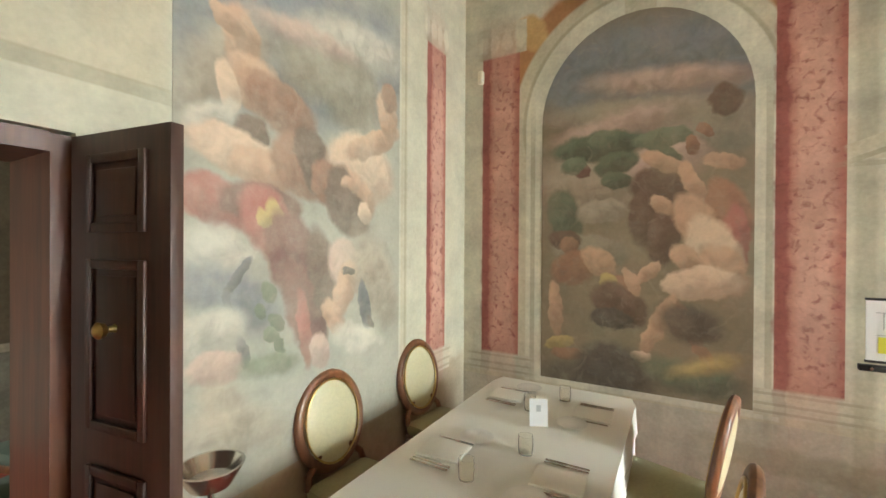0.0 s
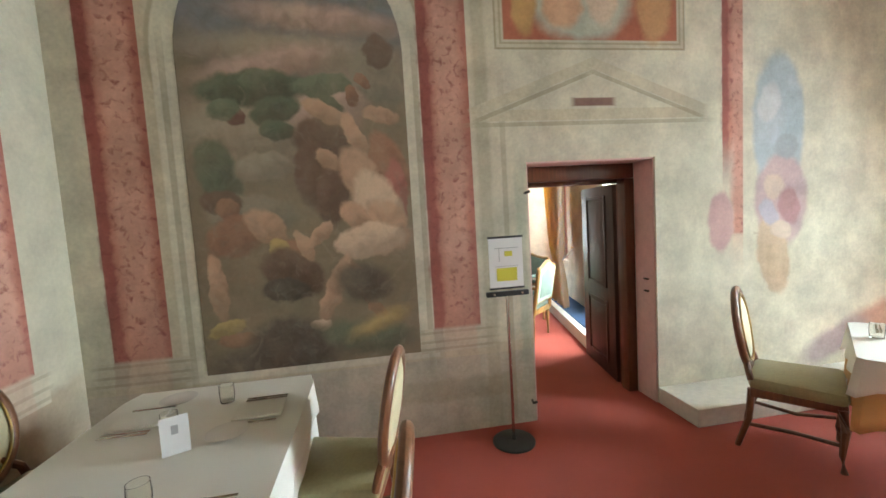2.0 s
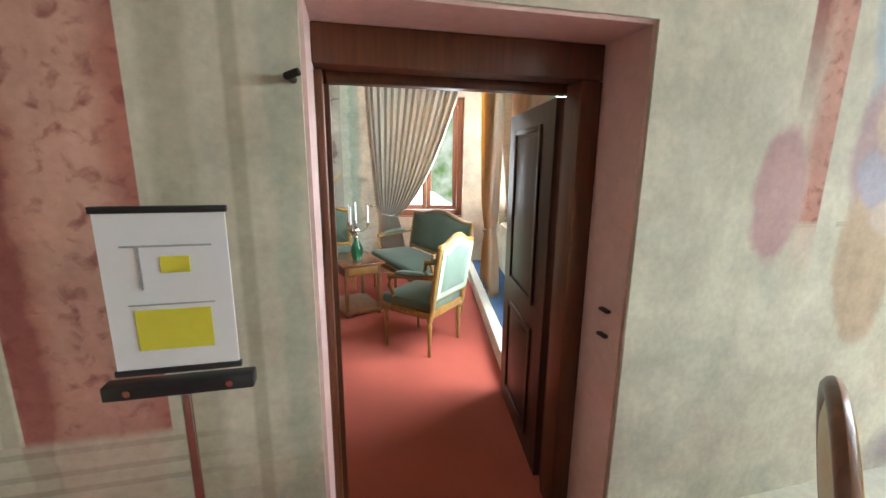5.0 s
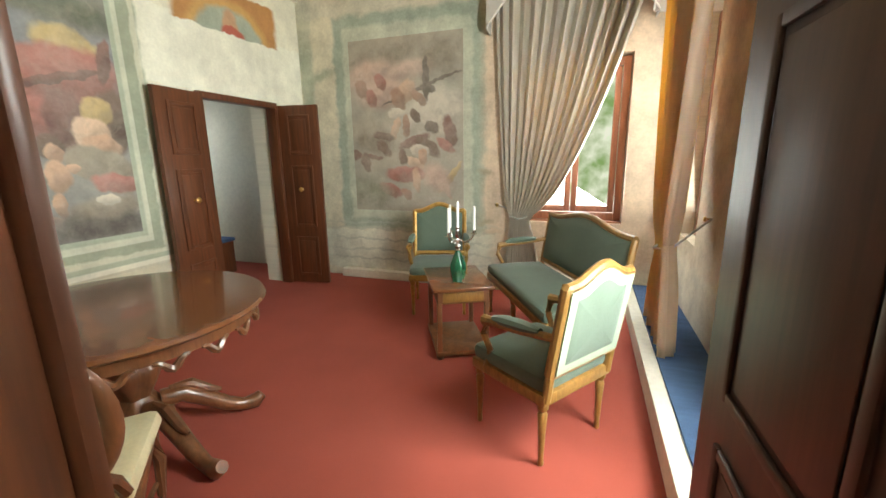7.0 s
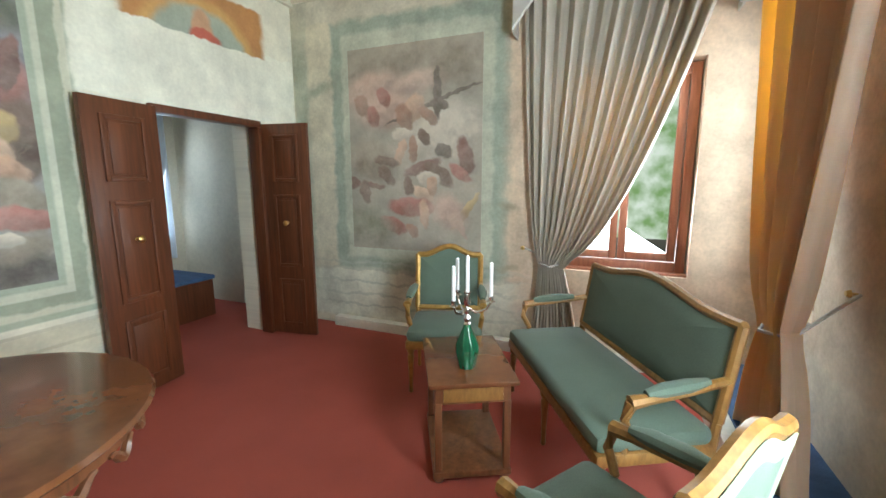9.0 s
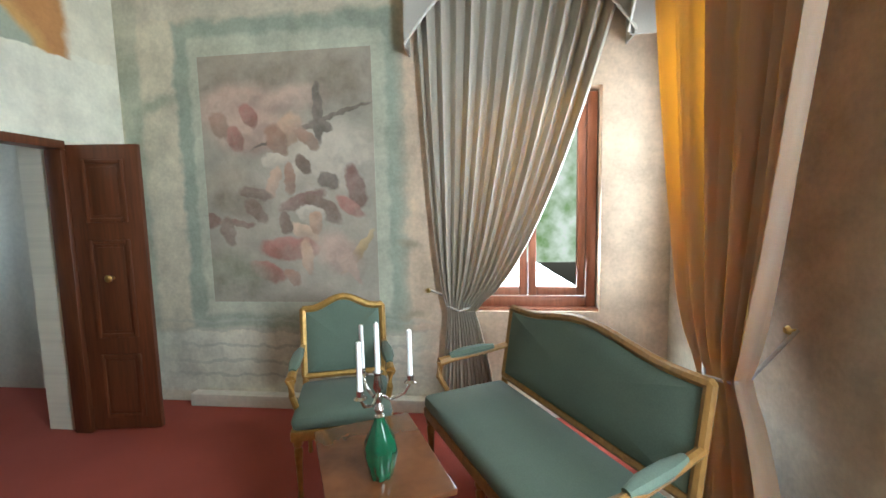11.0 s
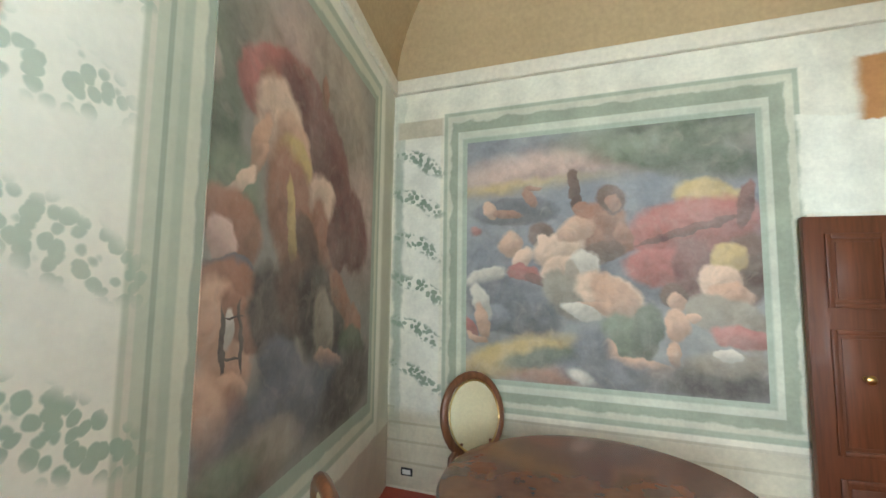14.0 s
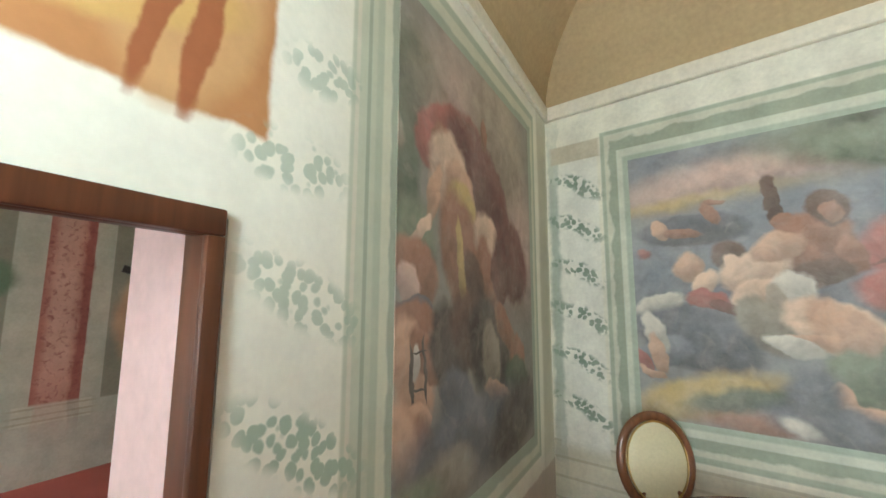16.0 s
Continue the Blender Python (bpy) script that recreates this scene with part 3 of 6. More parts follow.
    p.stroke(-2.25, 0.69, -1.52, 0.72, 0.121, TONE['K'], 0.4).stroke(-1.34, 0.84, -1.00, 0.97, 0.056, TONE['O'], 0.6)
    return p.done()


def wall_a_west():
    p = Fresco("fresco_wall_a_west", (0.58, 0.54, 0.42), "y")
    p.rect(-3.2, 0, -0.05, 0.75, (0.42, 0.33, 0.23), 0.15, 0.9, False)
    p.column(-0.52, 0.89, 3.4, 0.15, 0.2)
    p.rect(-1.02, 0.6, -0.94, 4.2, STONE, 0.1).rect(-0.98, 0.6, -0.955, 4.2, SHADE, 0.3, 0.5)
    p.rect(-4.3, 2.35, -2.6, 2.75, STONE, 0.03).rect(-4.3, 2.3, -2.6, 2.36, SHADE, 0.2, 0.6).rect(-4.3, 2.72, -2.4, 2.8, (0.4, 0.33, 0.2), 0.2, 0.7).oval(-3.0, 2.95, 0.5, 0.14, STONE, 20)
    return p.done()


def giant():
    """The tumbling figure, as pale shapes over grey rocks and a red cloak."""
    p = Fresco("fresco_falling_figure", (0.46, 0.44, 0.36), "y", 0.042, 0.12, True, ((0.47, 0.43, 0.34), 0.36))
    p.stroke(-2.53, 2.61, -0.96, 3.07, 0.350, TONE['U'], 0.3).stroke(-2.52, 2.34, -2.19, 2.77, 0.126, TONE['E'], 0.5).stroke(-1.99, 2.68, -1.46, 2.99, 0.200, TONE['T'], 0.3).stroke(-1.83, 2.93, -1.10, 3.06, 0.130, TONE['W'], 0.5)
    p.stroke(-1.70, 2.72, -1.40, 2.68, 0.215, TONE['T'], 0.3).stroke(-2.16, 2.86, -1.56, 2.91, 0.060, TONE['P'], 0.5).stroke(-2.30, 2.82, -2.27, 2.60, 0.085, TONE['F']).stroke(-2.41, 2.79, -2.30, 2.71, 0.043, TONE['F'])
    p.stroke(-2.33, 2.52, -2.12, 2.52, 0.112, TONE['F']).stroke(-2.22, 2.51, -1.89, 2.38, 0.121, TONE['D']).stroke(-2.37, 2.56, -2.33, 2.35, 0.045, TONE['L']).stroke(-2.27, 2.31, -2.18, 2.25, 0.078, TONE['B'])
    p.stroke(-2.52, 2.24, -2.33, 2.35, 0.062, TONE['W'], 0.4).stroke(-2.49, 2.21, -2.09, 2.13, 0.092, TONE['L']).stroke(-2.30, 2.15, -2.05, 2.08, 0.085, TONE['F']).stroke(-2.05, 2.25, -1.83, 2.08, 0.131, TONE['D'])
    p.stroke(-1.91, 2.34, -1.78, 2.09, 0.108, TONE['B']).stroke(-1.65, 2.27, -1.22, 2.20, 0.191, TONE['L']).stroke(-1.56, 2.32, -1.09, 2.54, 0.068, TONE['F']).stroke(-1.16, 2.52, -1.22, 2.78, 0.097, TONE['F'])
    p.stroke(-1.19, 2.83, -1.16, 2.72, 0.083, TONE['D']).stroke(-1.65, 2.14, -1.39, 1.99, 0.121, TONE['F']).stroke(-1.79, 2.18, -1.70, 2.03, 0.098, TONE['D']).stroke(-1.65, 2.17, -1.60, 1.94, 0.108, TONE['B'])
    p.stroke(-1.60, 2.14, -1.53, 2.07, 0.065, TONE['F']).stroke(-1.70, 2.03, -1.45, 1.88, 0.118, TONE['B']).stroke(-1.45, 1.99, -1.39, 1.92, 0.054, TONE['L']).stroke(-2.51, 1.97, -2.24, 1.89, 0.101, TONE['R'])
    p.stroke(-2.35, 1.96, -1.98, 1.94, 0.096, TONE['M']).stroke(-2.21, 1.98, -2.05, 1.73, 0.125, TONE['R']).stroke(-2.12, 1.96, -2.05, 1.73, 0.046, TONE['O']).stroke(-2.05, 1.85, -1.90, 1.49, 0.144, TONE['M'])
    p.stroke(-1.98, 1.61, -1.82, 1.16, 0.110, TONE['M']).stroke(-1.83, 1.80, -1.69, 1.34, 0.105, TONE['B']).stroke(-2.18, 1.92, -2.15, 1.84, 0.034, TONE['O']).stroke(-1.94, 1.49, -1.88, 1.11, 0.045, TONE['R'])
    p.stroke(-1.82, 1.23, -1.78, 1.09, 0.060, TONE['P']).stroke(-2.50, 1.76, -2.24, 1.65, 0.098, TONE['W'], 0.4).stroke(-2.52, 1.59, -2.12, 1.40, 0.114, TONE['U'], 0.4).stroke(-2.24, 1.68, -2.35, 1.53, 0.025, TONE['V'])
    p.stroke(-2.35, 1.53, -2.32, 1.32, 0.025, TONE['V']).stroke(-2.32, 1.35, -2.24, 1.17, 0.025, TONE['V']).stroke(-2.50, 1.36, -2.30, 1.37, 0.103, TONE['W'], 0.4).stroke(-2.15, 1.57, -2.12, 1.48, 0.035, TONE['G'])
    p.stroke(-2.20, 1.45, -2.15, 1.40, 0.029, TONE['N']).stroke(-2.10, 1.39, -2.07, 1.33, 0.036, TONE['N']).stroke(-2.15, 1.32, -2.08, 1.28, 0.029, TONE['G']).stroke(-2.08, 1.28, -2.05, 1.21, 0.025, TONE['N'])
    p.stroke(-1.65, 1.73, -1.50, 1.52, 0.120, TONE['P']).stroke(-1.55, 1.63, -1.65, 1.36, 0.078, TONE['F']).stroke(-1.74, 1.41, -1.65, 1.26, 0.062, TONE['F']).stroke(-1.45, 1.77, -1.15, 1.26, 0.168, TONE['E'], 0.4)
    p.stroke(-1.45, 1.52, -1.39, 1.22, 0.045, TONE['V']).stroke(-1.62, 1.60, -1.53, 1.58, 0.021, TONE['K']).stroke(-1.39, 1.29, -1.33, 1.21, 0.020, TONE['K']).stroke(-1.65, 1.23, -1.21, 1.03, 0.083, TONE['W'], 0.4)
    p.stroke(-2.50, 1.22, -2.30, 1.19, 0.066, TONE['P']).stroke(-2.45, 1.11, -2.30, 1.01, 0.065, TONE['E'], 0.4).stroke(-2.24, 1.17, -1.98, 1.14, 0.055, TONE['G'], 0.4).stroke(-2.50, 0.96, -2.11, 0.83, 0.105, TONE['E'], 0.4)
    return p.done()


def wall_b_west():
    p = Fresco("fresco_wall_b_west", (0.76, 0.73, 0.6), "y")
    p.rect(-0.7, 0.02, 2.62, 0.62, (0.62, 0.58, 0.44), 0.02)
    for z in (0.2, 0.36, 0.5, 0.62):
        p.rect(-0.7, z, 2.62, z + 0.02, (0.45, 0.41, 0.29), 0.4, 0.7)
    p.rect(0.3, 0.68, 2.68, 3.03, (0.42, 0.46, 0.35), 0.006).rect(0.33, 0.72, 2.65, 3.0, (0.6, 0.6, 0.47), 0.006).rect(0.36, 0.76, 2.6, 2.95, (0.3, 0.34, 0.25), 0.01, 0.8, False).rect(0.42, 0.83, 2.52, 2.86, (0.6, 0.62, 0.5), 0.006).rect(0.46, 0.88, 2.48, 2.8, (0.42, 0.47, 0.37), 0.01)
    p.rect(-0.1, 0.6, 0.27, 2.95, (0.78, 0.76, 0.66), 0.05).rect(-0.14, 0.6, -0.06, 2.95, (0.35, 0.4, 0.32), 0.5, 0.8, False).rect(-0.12, 2.85, 0.29, 3.0, STONE, 0.1)
    for i in range(6):
        z = 0.85 + i * 0.35
        p.leaves(-0.1, z + 0.12, 0.1, z + 0.06, 0.05, (0.26, 0.33, 0.25)).leaves(0.06, z + 0.08, 0.24, z - 0.04, 0.06, (0.22, 0.29, 0.21))
    p.rect(2.66, 2.08, 4.6, 2.7, (0.8, 0.79, 0.67), 0.02, 1, False)
    p.rect(2.98, 2.64, 4.22, 3.05, (0.5, 0.25, 0.1), 0.06, 1, False).oval(3.6, 2.6, 0.5, 0.36, (0.6, 0.36, 0.14), 0, 0.1).oval(3.6, 2.58, 0.42, 0.3, (0.38, 0.42, 0.34), 0, 0.1).oval(3.6, 2.74, 0.1, 0.13, FLESH).oval(3.62, 2.66, 0.14, 0.08, (0.5, 0.14, 0.1)).rect(2.9, 2.12, 4.3, 2.65, (0.8, 0.79, 0.67), 0.03, 1, False)
    return p.done()


def ark():
    """A crowd before a red-roofed chest, as plain shapes."""
    p = Fresco("fresco_wide_landscape", (0.3, 0.31, 0.3), "y", 0.042, 0.12, True, ((0.52, 0.49, 0.44), 0.27))
    p.stroke(0.45, 2.64, 2.52, 2.82, 0.200, TONE['U'], 0.3).stroke(0.47, 2.43, 2.23, 2.58, 0.145, TONE['P'], 0.5).stroke(0.47, 2.35, 1.78, 2.40, 0.050, TONE['O'], 0.6).stroke(0.46, 1.83, 2.56, 2.03, 0.452, TONE['U'], 0.2)
    p.stroke(1.32, 2.70, 2.47, 2.68, 0.151, TONE['G'], 0.5).stroke(1.52, 2.61, 2.05, 2.51, 0.102, TONE['G'], 0.5).stroke(1.87, 2.50, 2.47, 2.44, 0.112, TONE['N'], 0.5).stroke(1.61, 2.72, 1.95, 2.81, 0.045, TONE['N'], 0.5)
    p.stroke(2.09, 2.74, 2.47, 2.86, 0.056, TONE['N'], 0.5).stroke(0.60, 2.18, 1.15, 2.18, 0.100, TONE['V']).stroke(0.65, 2.25, 0.72, 2.16, 0.042, TONE['F']).stroke(0.72, 2.18, 0.93, 2.16, 0.030, TONE['D'])
    p.stroke(0.96, 2.34, 1.02, 2.22, 0.034, TONE['D']).stroke(0.97, 2.36, 1.07, 2.35, 0.020, TONE['D']).stroke(0.55, 2.02, 0.61, 2.04, 0.032, TONE['R'], 0.4).stroke(2.02, 2.26, 2.32, 2.16, 0.117, TONE['O'])
    p.stroke(2.00, 2.11, 1.79, 1.76, 0.063, TONE['O'], 0.4).stroke(1.74, 1.97, 2.37, 2.07, 0.182, TONE['R']).stroke(1.70, 1.76, 2.05, 1.76, 0.120, TONE['R']).stroke(1.72, 1.91, 2.35, 2.10, 0.025, TONE['M'])
    p.stroke(2.39, 2.30, 2.34, 2.03, 0.040, TONE['M']).stroke(2.05, 1.89, 2.07, 1.59, 0.115, TONE['M']).stroke(2.41, 1.90, 2.23, 1.50, 0.154, TONE['B']).stroke(2.23, 1.85, 2.30, 1.76, 0.097, TONE['O'])
    p.stroke(2.18, 1.72, 2.23, 1.57, 0.109, TONE['L']).stroke(2.16, 1.59, 2.36, 1.56, 0.071, TONE['F']).stroke(2.05, 1.50, 2.41, 1.37, 0.112, TONE['T']).stroke(2.32, 1.50, 2.39, 1.24, 0.072, TONE['T'])
    p.stroke(2.18, 1.33, 2.46, 1.28, 0.066, TONE['R']).stroke(1.90, 1.59, 1.98, 1.55, 0.076, TONE['B']).stroke(1.94, 1.57, 1.97, 1.48, 0.047, TONE['F']).stroke(1.94, 1.44, 1.96, 1.30, 0.066, TONE['F'])
    p.stroke(1.92, 1.26, 1.94, 1.11, 0.035, TONE['F']).stroke(2.01, 1.42, 2.09, 1.43, 0.025, TONE['F']).stroke(1.30, 2.46, 1.33, 2.17, 0.040, TONE['B']).stroke(1.33, 2.17, 1.39, 2.19, 0.054, TONE['D'])
    p.stroke(1.39, 2.09, 1.58, 2.01, 0.162, TONE['D']).stroke(1.53, 2.30, 1.59, 2.18, 0.085, TONE['B']).stroke(1.56, 2.24, 1.59, 2.18, 0.049, TONE['D']).stroke(1.62, 2.05, 1.65, 1.88, 0.056, TONE['D'])
    p.stroke(1.38, 1.84, 1.62, 1.88, 0.072, TONE['B']).stroke(0.81, 1.95, 0.88, 1.91, 0.087, TONE['F']).stroke(1.04, 2.04, 1.10, 1.96, 0.085, TONE['B']).stroke(1.08, 1.98, 1.14, 1.92, 0.046, TONE['L'])
    p.stroke(0.88, 1.79, 0.99, 1.87, 0.054, TONE['L']).stroke(1.07, 1.84, 1.33, 1.94, 0.108, TONE['L']).stroke(1.22, 2.00, 1.41, 2.05, 0.081, TONE['F']).stroke(1.11, 1.72, 1.34, 1.78, 0.089, TONE['L'])
    p.stroke(0.85, 1.74, 1.04, 1.70, 0.056, TONE['R']).stroke(0.96, 1.70, 1.11, 1.64, 0.038, TONE['M']).stroke(1.34, 1.84, 1.42, 1.72, 0.086, TONE['W']).stroke(1.28, 1.80, 1.32, 1.60, 0.046, TONE['E'])
    p.stroke(1.15, 1.68, 1.31, 1.44, 0.111, TONE['T']).stroke(0.52, 1.64, 0.78, 1.72, 0.068, TONE['W']).stroke(0.60, 1.53, 1.12, 1.36, 0.178, TONE['V']).stroke(0.52, 1.31, 0.79, 1.41, 0.085, TONE['U'])
    p.stroke(0.58, 1.60, 0.66, 1.38, 0.059, TONE['W']).stroke(0.49, 1.38, 0.58, 1.20, 0.040, TONE['R']).stroke(0.60, 1.45, 0.66, 1.23, 0.046, TONE['F']).stroke(0.51, 1.24, 0.66, 1.19, 0.025, TONE['F'])
    p.stroke(1.38, 1.64, 1.71, 1.47, 0.127, TONE['L']).stroke(1.46, 1.68, 1.75, 1.34, 0.103, TONE['F']).stroke(1.27, 1.46, 1.59, 1.47, 0.045, TONE['F']).stroke(1.23, 1.48, 1.47, 1.41, 0.046, TONE['W'])
    p.stroke(1.55, 1.35, 1.75, 1.18, 0.135, TONE['G']).stroke(1.79, 1.47, 1.75, 1.18, 0.091, TONE['N']).stroke(1.51, 1.23, 1.55, 1.09, 0.052, TONE['F']).stroke(1.51, 1.11, 1.94, 1.06, 0.050, TONE['F'])
    p.stroke(1.16, 1.21, 1.20, 1.15, 0.040, TONE['D']).stroke(0.49, 0.97, 1.24, 1.20, 0.117, TONE['O'], 0.3).stroke(0.81, 1.04, 1.39, 1.16, 0.062, TONE['N'], 0.4).stroke(0.88, 0.96, 1.55, 0.99, 0.061, TONE['D'], 0.4)
    p.stroke(1.24, 1.05, 1.80, 0.98, 0.105, TONE['V'], 0.3).stroke(1.28, 1.01, 1.40, 0.96, 0.046, TONE['W'], 0.4).stroke(1.43, 1.28, 1.40, 1.08, 0.103, TONE['V'], 0.4).stroke(1.80, 1.02, 2.50, 1.02, 0.110, TONE['K'], 0.4)
    p.stroke(2.05, 1.13, 2.45, 1.15, 0.071, TONE['T'], 0.4).stroke(2.18, 1.20, 2.29, 1.18, 0.040, TONE['W'])
    return p.done()


def wall_b_north():
    p = Fresco("fresco_wall_b_north", (0.68, 0.63, 0.49), "x", 0.07, 0.24)
    p.rect(-2.9, 3.05, 1.4, 3.5, WASH, 0.05, 1, False).rect(-2.42, 0.62, -0.6, 3.03, (0.38, 0.43, 0.35), 0.03, 1, False).rect(-2.3, 0.75, -0.75, 2.9, (0.54, 0.57, 0.46), 0.03, 1, False).rect(-0.62, 0.3, 1.3, 3.0, (0.68, 0.51, 0.38), 0.1, 0.8, False)
    p.rect(-2.9, 0.1, -0.5, 0.6, (0.68, 0.68, 0.57), 0.1, 1, False)
    for z in (0.22, 0.34, 0.47, 0.6, 0.68):
        p.rect(-2.5, z, -0.6, z + 0.025, (0.46, 0.49, 0.42), 0.4, 0.7, False)
    p.rect(-2.9, 0.6, -2.72, 3.0, (0.41, 0.45, 0.35), 0.4, 0.8, False).oval(-2.6, 2.42, 0.16, 0.05, (0.27, 0.31, 0.23), 15, 0.7, 0.7).oval(-0.6, 1.3, 0.08, 0.03, SHADE, 0, 0.8, 0.7).oval(-0.58, 0.75, 0.08, 0.03, SHADE, 0, 0.8, 0.7)
    return p.done()


def cross_scene():
    p = Fresco("fresco_raised_beams", (0.4, 0.38, 0.31), "x", 0.042, 0.12, True, ((0.56, 0.49, 0.41), 0.4))
    p.stroke(-2.23, 2.60, -0.84, 2.57, 0.250, TONE['T'], 0.4).stroke(-2.20, 2.34, -1.69, 2.40, 0.146, TONE['P'], 0.4).stroke(-2.03, 2.17, -1.47, 2.18, 0.145, TONE['P'], 0.4).stroke(-1.40, 1.89, -0.95, 1.95, 0.253, TONE['W'], 0.4)
    p.stroke(-2.15, 1.78, -1.78, 1.63, 0.161, TONE['T'], 0.4).stroke(-1.64, 2.40, -1.28, 2.43, 0.085, TONE['P'], 0.5).stroke(-1.28, 2.51, -1.27, 2.09, 0.040, TONE['K']).stroke(-1.80, 2.06, -0.87, 2.37, 0.021, TONE['K'])
    p.stroke(-1.33, 2.24, -1.19, 2.19, 0.038, TONE['K']).stroke(-1.47, 2.27, -1.57, 2.10, 0.089, TONE['F']).stroke(-1.65, 2.19, -1.57, 2.02, 0.070, TONE['D']).stroke(-1.72, 1.96, -1.51, 1.95, 0.055, TONE['W'])
    p.stroke(-1.63, 1.89, -1.69, 1.68, 0.045, TONE['F']).stroke(-1.53, 1.93, -1.52, 1.72, 0.040, TONE['D']).stroke(-1.43, 2.18, -1.30, 2.05, 0.046, TONE['D']).stroke(-2.11, 2.30, -2.03, 2.17, 0.067, TONE['D'])
    p.stroke(-1.87, 2.37, -1.79, 2.24, 0.056, TONE['R']).stroke(-1.98, 2.21, -1.92, 2.07, 0.059, TONE['R']).stroke(-1.27, 1.82, -1.16, 1.77, 0.056, TONE['K']).stroke(-1.04, 1.87, -0.96, 1.62, 0.067, TONE['M'])
    p.stroke(-1.14, 1.66, -0.97, 1.53, 0.053, TONE['R']).stroke(-1.60, 1.59, -1.27, 1.71, 0.052, TONE['M']).stroke(-1.37, 1.67, -1.15, 1.49, 0.064, TONE['B']).stroke(-1.44, 1.97, -1.38, 1.88, 0.047, TONE['B'])
    p.stroke(-1.46, 1.56, -1.28, 1.51, 0.063, TONE['W']).stroke(-1.52, 1.45, -1.34, 1.36, 0.051, TONE['L']).stroke(-1.60, 1.54, -1.56, 1.41, 0.047, TONE['B']).stroke(-1.33, 1.54, -1.33, 1.41, 0.045, TONE['F'])
    p.stroke(-2.24, 1.53, -2.15, 1.49, 0.058, TONE['M']).stroke(-2.13, 1.49, -1.84, 1.46, 0.021, TONE['M']).stroke(-2.01, 1.77, -1.98, 1.55, 0.066, TONE['T']).stroke(-1.92, 1.73, -1.69, 1.68, 0.041, TONE['B'])
    p.stroke(-1.88, 1.64, -1.75, 1.50, 0.057, TONE['B']).stroke(-2.08, 1.51, -2.04, 1.33, 0.051, TONE['B']).stroke(-1.76, 1.28, -1.34, 1.27, 0.080, TONE['R']).stroke(-1.43, 1.32, -1.40, 1.10, 0.046, TONE['F'])
    p.stroke(-1.87, 1.14, -1.63, 1.05, 0.067, TONE['R']).stroke(-1.58, 1.10, -1.50, 1.01, 0.046, TONE['D']).stroke(-1.12, 1.09, -0.88, 1.40, 0.032, TONE['O']).stroke(-1.16, 1.27, -0.99, 1.01, 0.032, TONE['P'])
    p.stroke(-2.26, 1.10, -1.83, 1.01, 0.158, TONE['G'], 0.5).stroke(-1.25, 1.32, -1.07, 1.14, 0.120, TONE['P'], 0.5)
    return p.done()


def wall_b_south():
    p = Fresco("fresco_wall_b_south", (0.8, 0.78, 0.66), "x", 0.03, 0.08, False)
    p.rect(-0.58, 0.4, -0.42, 3.4, (0.5, 0.53, 0.4), 0.1, 0.9).rect(-0.52, 0.4, -0.5, 3.4, (0.3, 0.34, 0.26), 0.4, 0.7).rect(-0.46, 0.4, -0.44, 3.4, WASH, 0.4, 0.8)
    p.rect(-2.5, 0.62, -0.55, 3.15, (0.46, 0.5, 0.38), 0.008).rect(-2.46, 0.66, -0.59, 3.1, (0.62, 0.62, 0.48), 0.008).rect(-2.41, 0.72, -0.64, 3.03, (0.36, 0.4, 0.31), 0.01, 0.9, False)
    p.rect(-2.95, 0.0, 0, 0.5, (0.55, 0.47, 0.38), 0.05, 0.8, False).rect(-2.85, 0.6, -2.6, 3.2, (0.46, 0.44, 0.32), 0.3, 0.8, False)
    p.rect(-0.12, 2.1, 1.2, 3.2, (0.46, 0.22, 0.09), 0.02, 1, False).oval(0.5, 2.75, 0.45, 0.5, (0.38, 0.4, 0.32), 0, 0.1).oval(0.08, 2.35, 0.16, 0.26, (0.56, 0.33, 0.15), 15).oval(-0.03, 2.55, 0.07, 0.07, (0.58, 0.36, 0.17)).oval(0.25, 2.28, 0.3, 0.08, (0.6, 0.38, 0.14), -20).oval(0.05, 2.3, 0.03, 0.24, (0.34, 0.12, 0.05), 10).oval(0.14, 2.3, 0.025, 0.22, (0.34, 0.12, 0.05), 16).oval(0.6, 2.28, 0.2, 0.12, (0.56, 0.3, 0.12))
    p.rect(-0.2, 1.85, 1.2, 2.08, (0.8, 0.78, 0.66), 0.06, 1, False, 2)
    p.leaves(-0.11, 2.07, -0.33, 2.06, 0.075, (0.36, 0.45, 0.34), 0.7)
    p.leaves(-0.13, 1.76, -0.44, 1.62, 0.075, (0.36, 0.45, 0.34), 0.7)
    p.leaves(-0.12, 1.40, -0.45, 1.20, 0.075, (0.36, 0.45, 0.34), 0.95)
    p.leaves(-0.24, 2.36, -0.41, 2.39, 0.075, (0.36, 0.45, 0.34), 0.6)
    p.leaves(-0.14, 1.12, -0.46, 0.86, 0.075, (0.36, 0.45, 0.34), 0.9)
    return p.done()


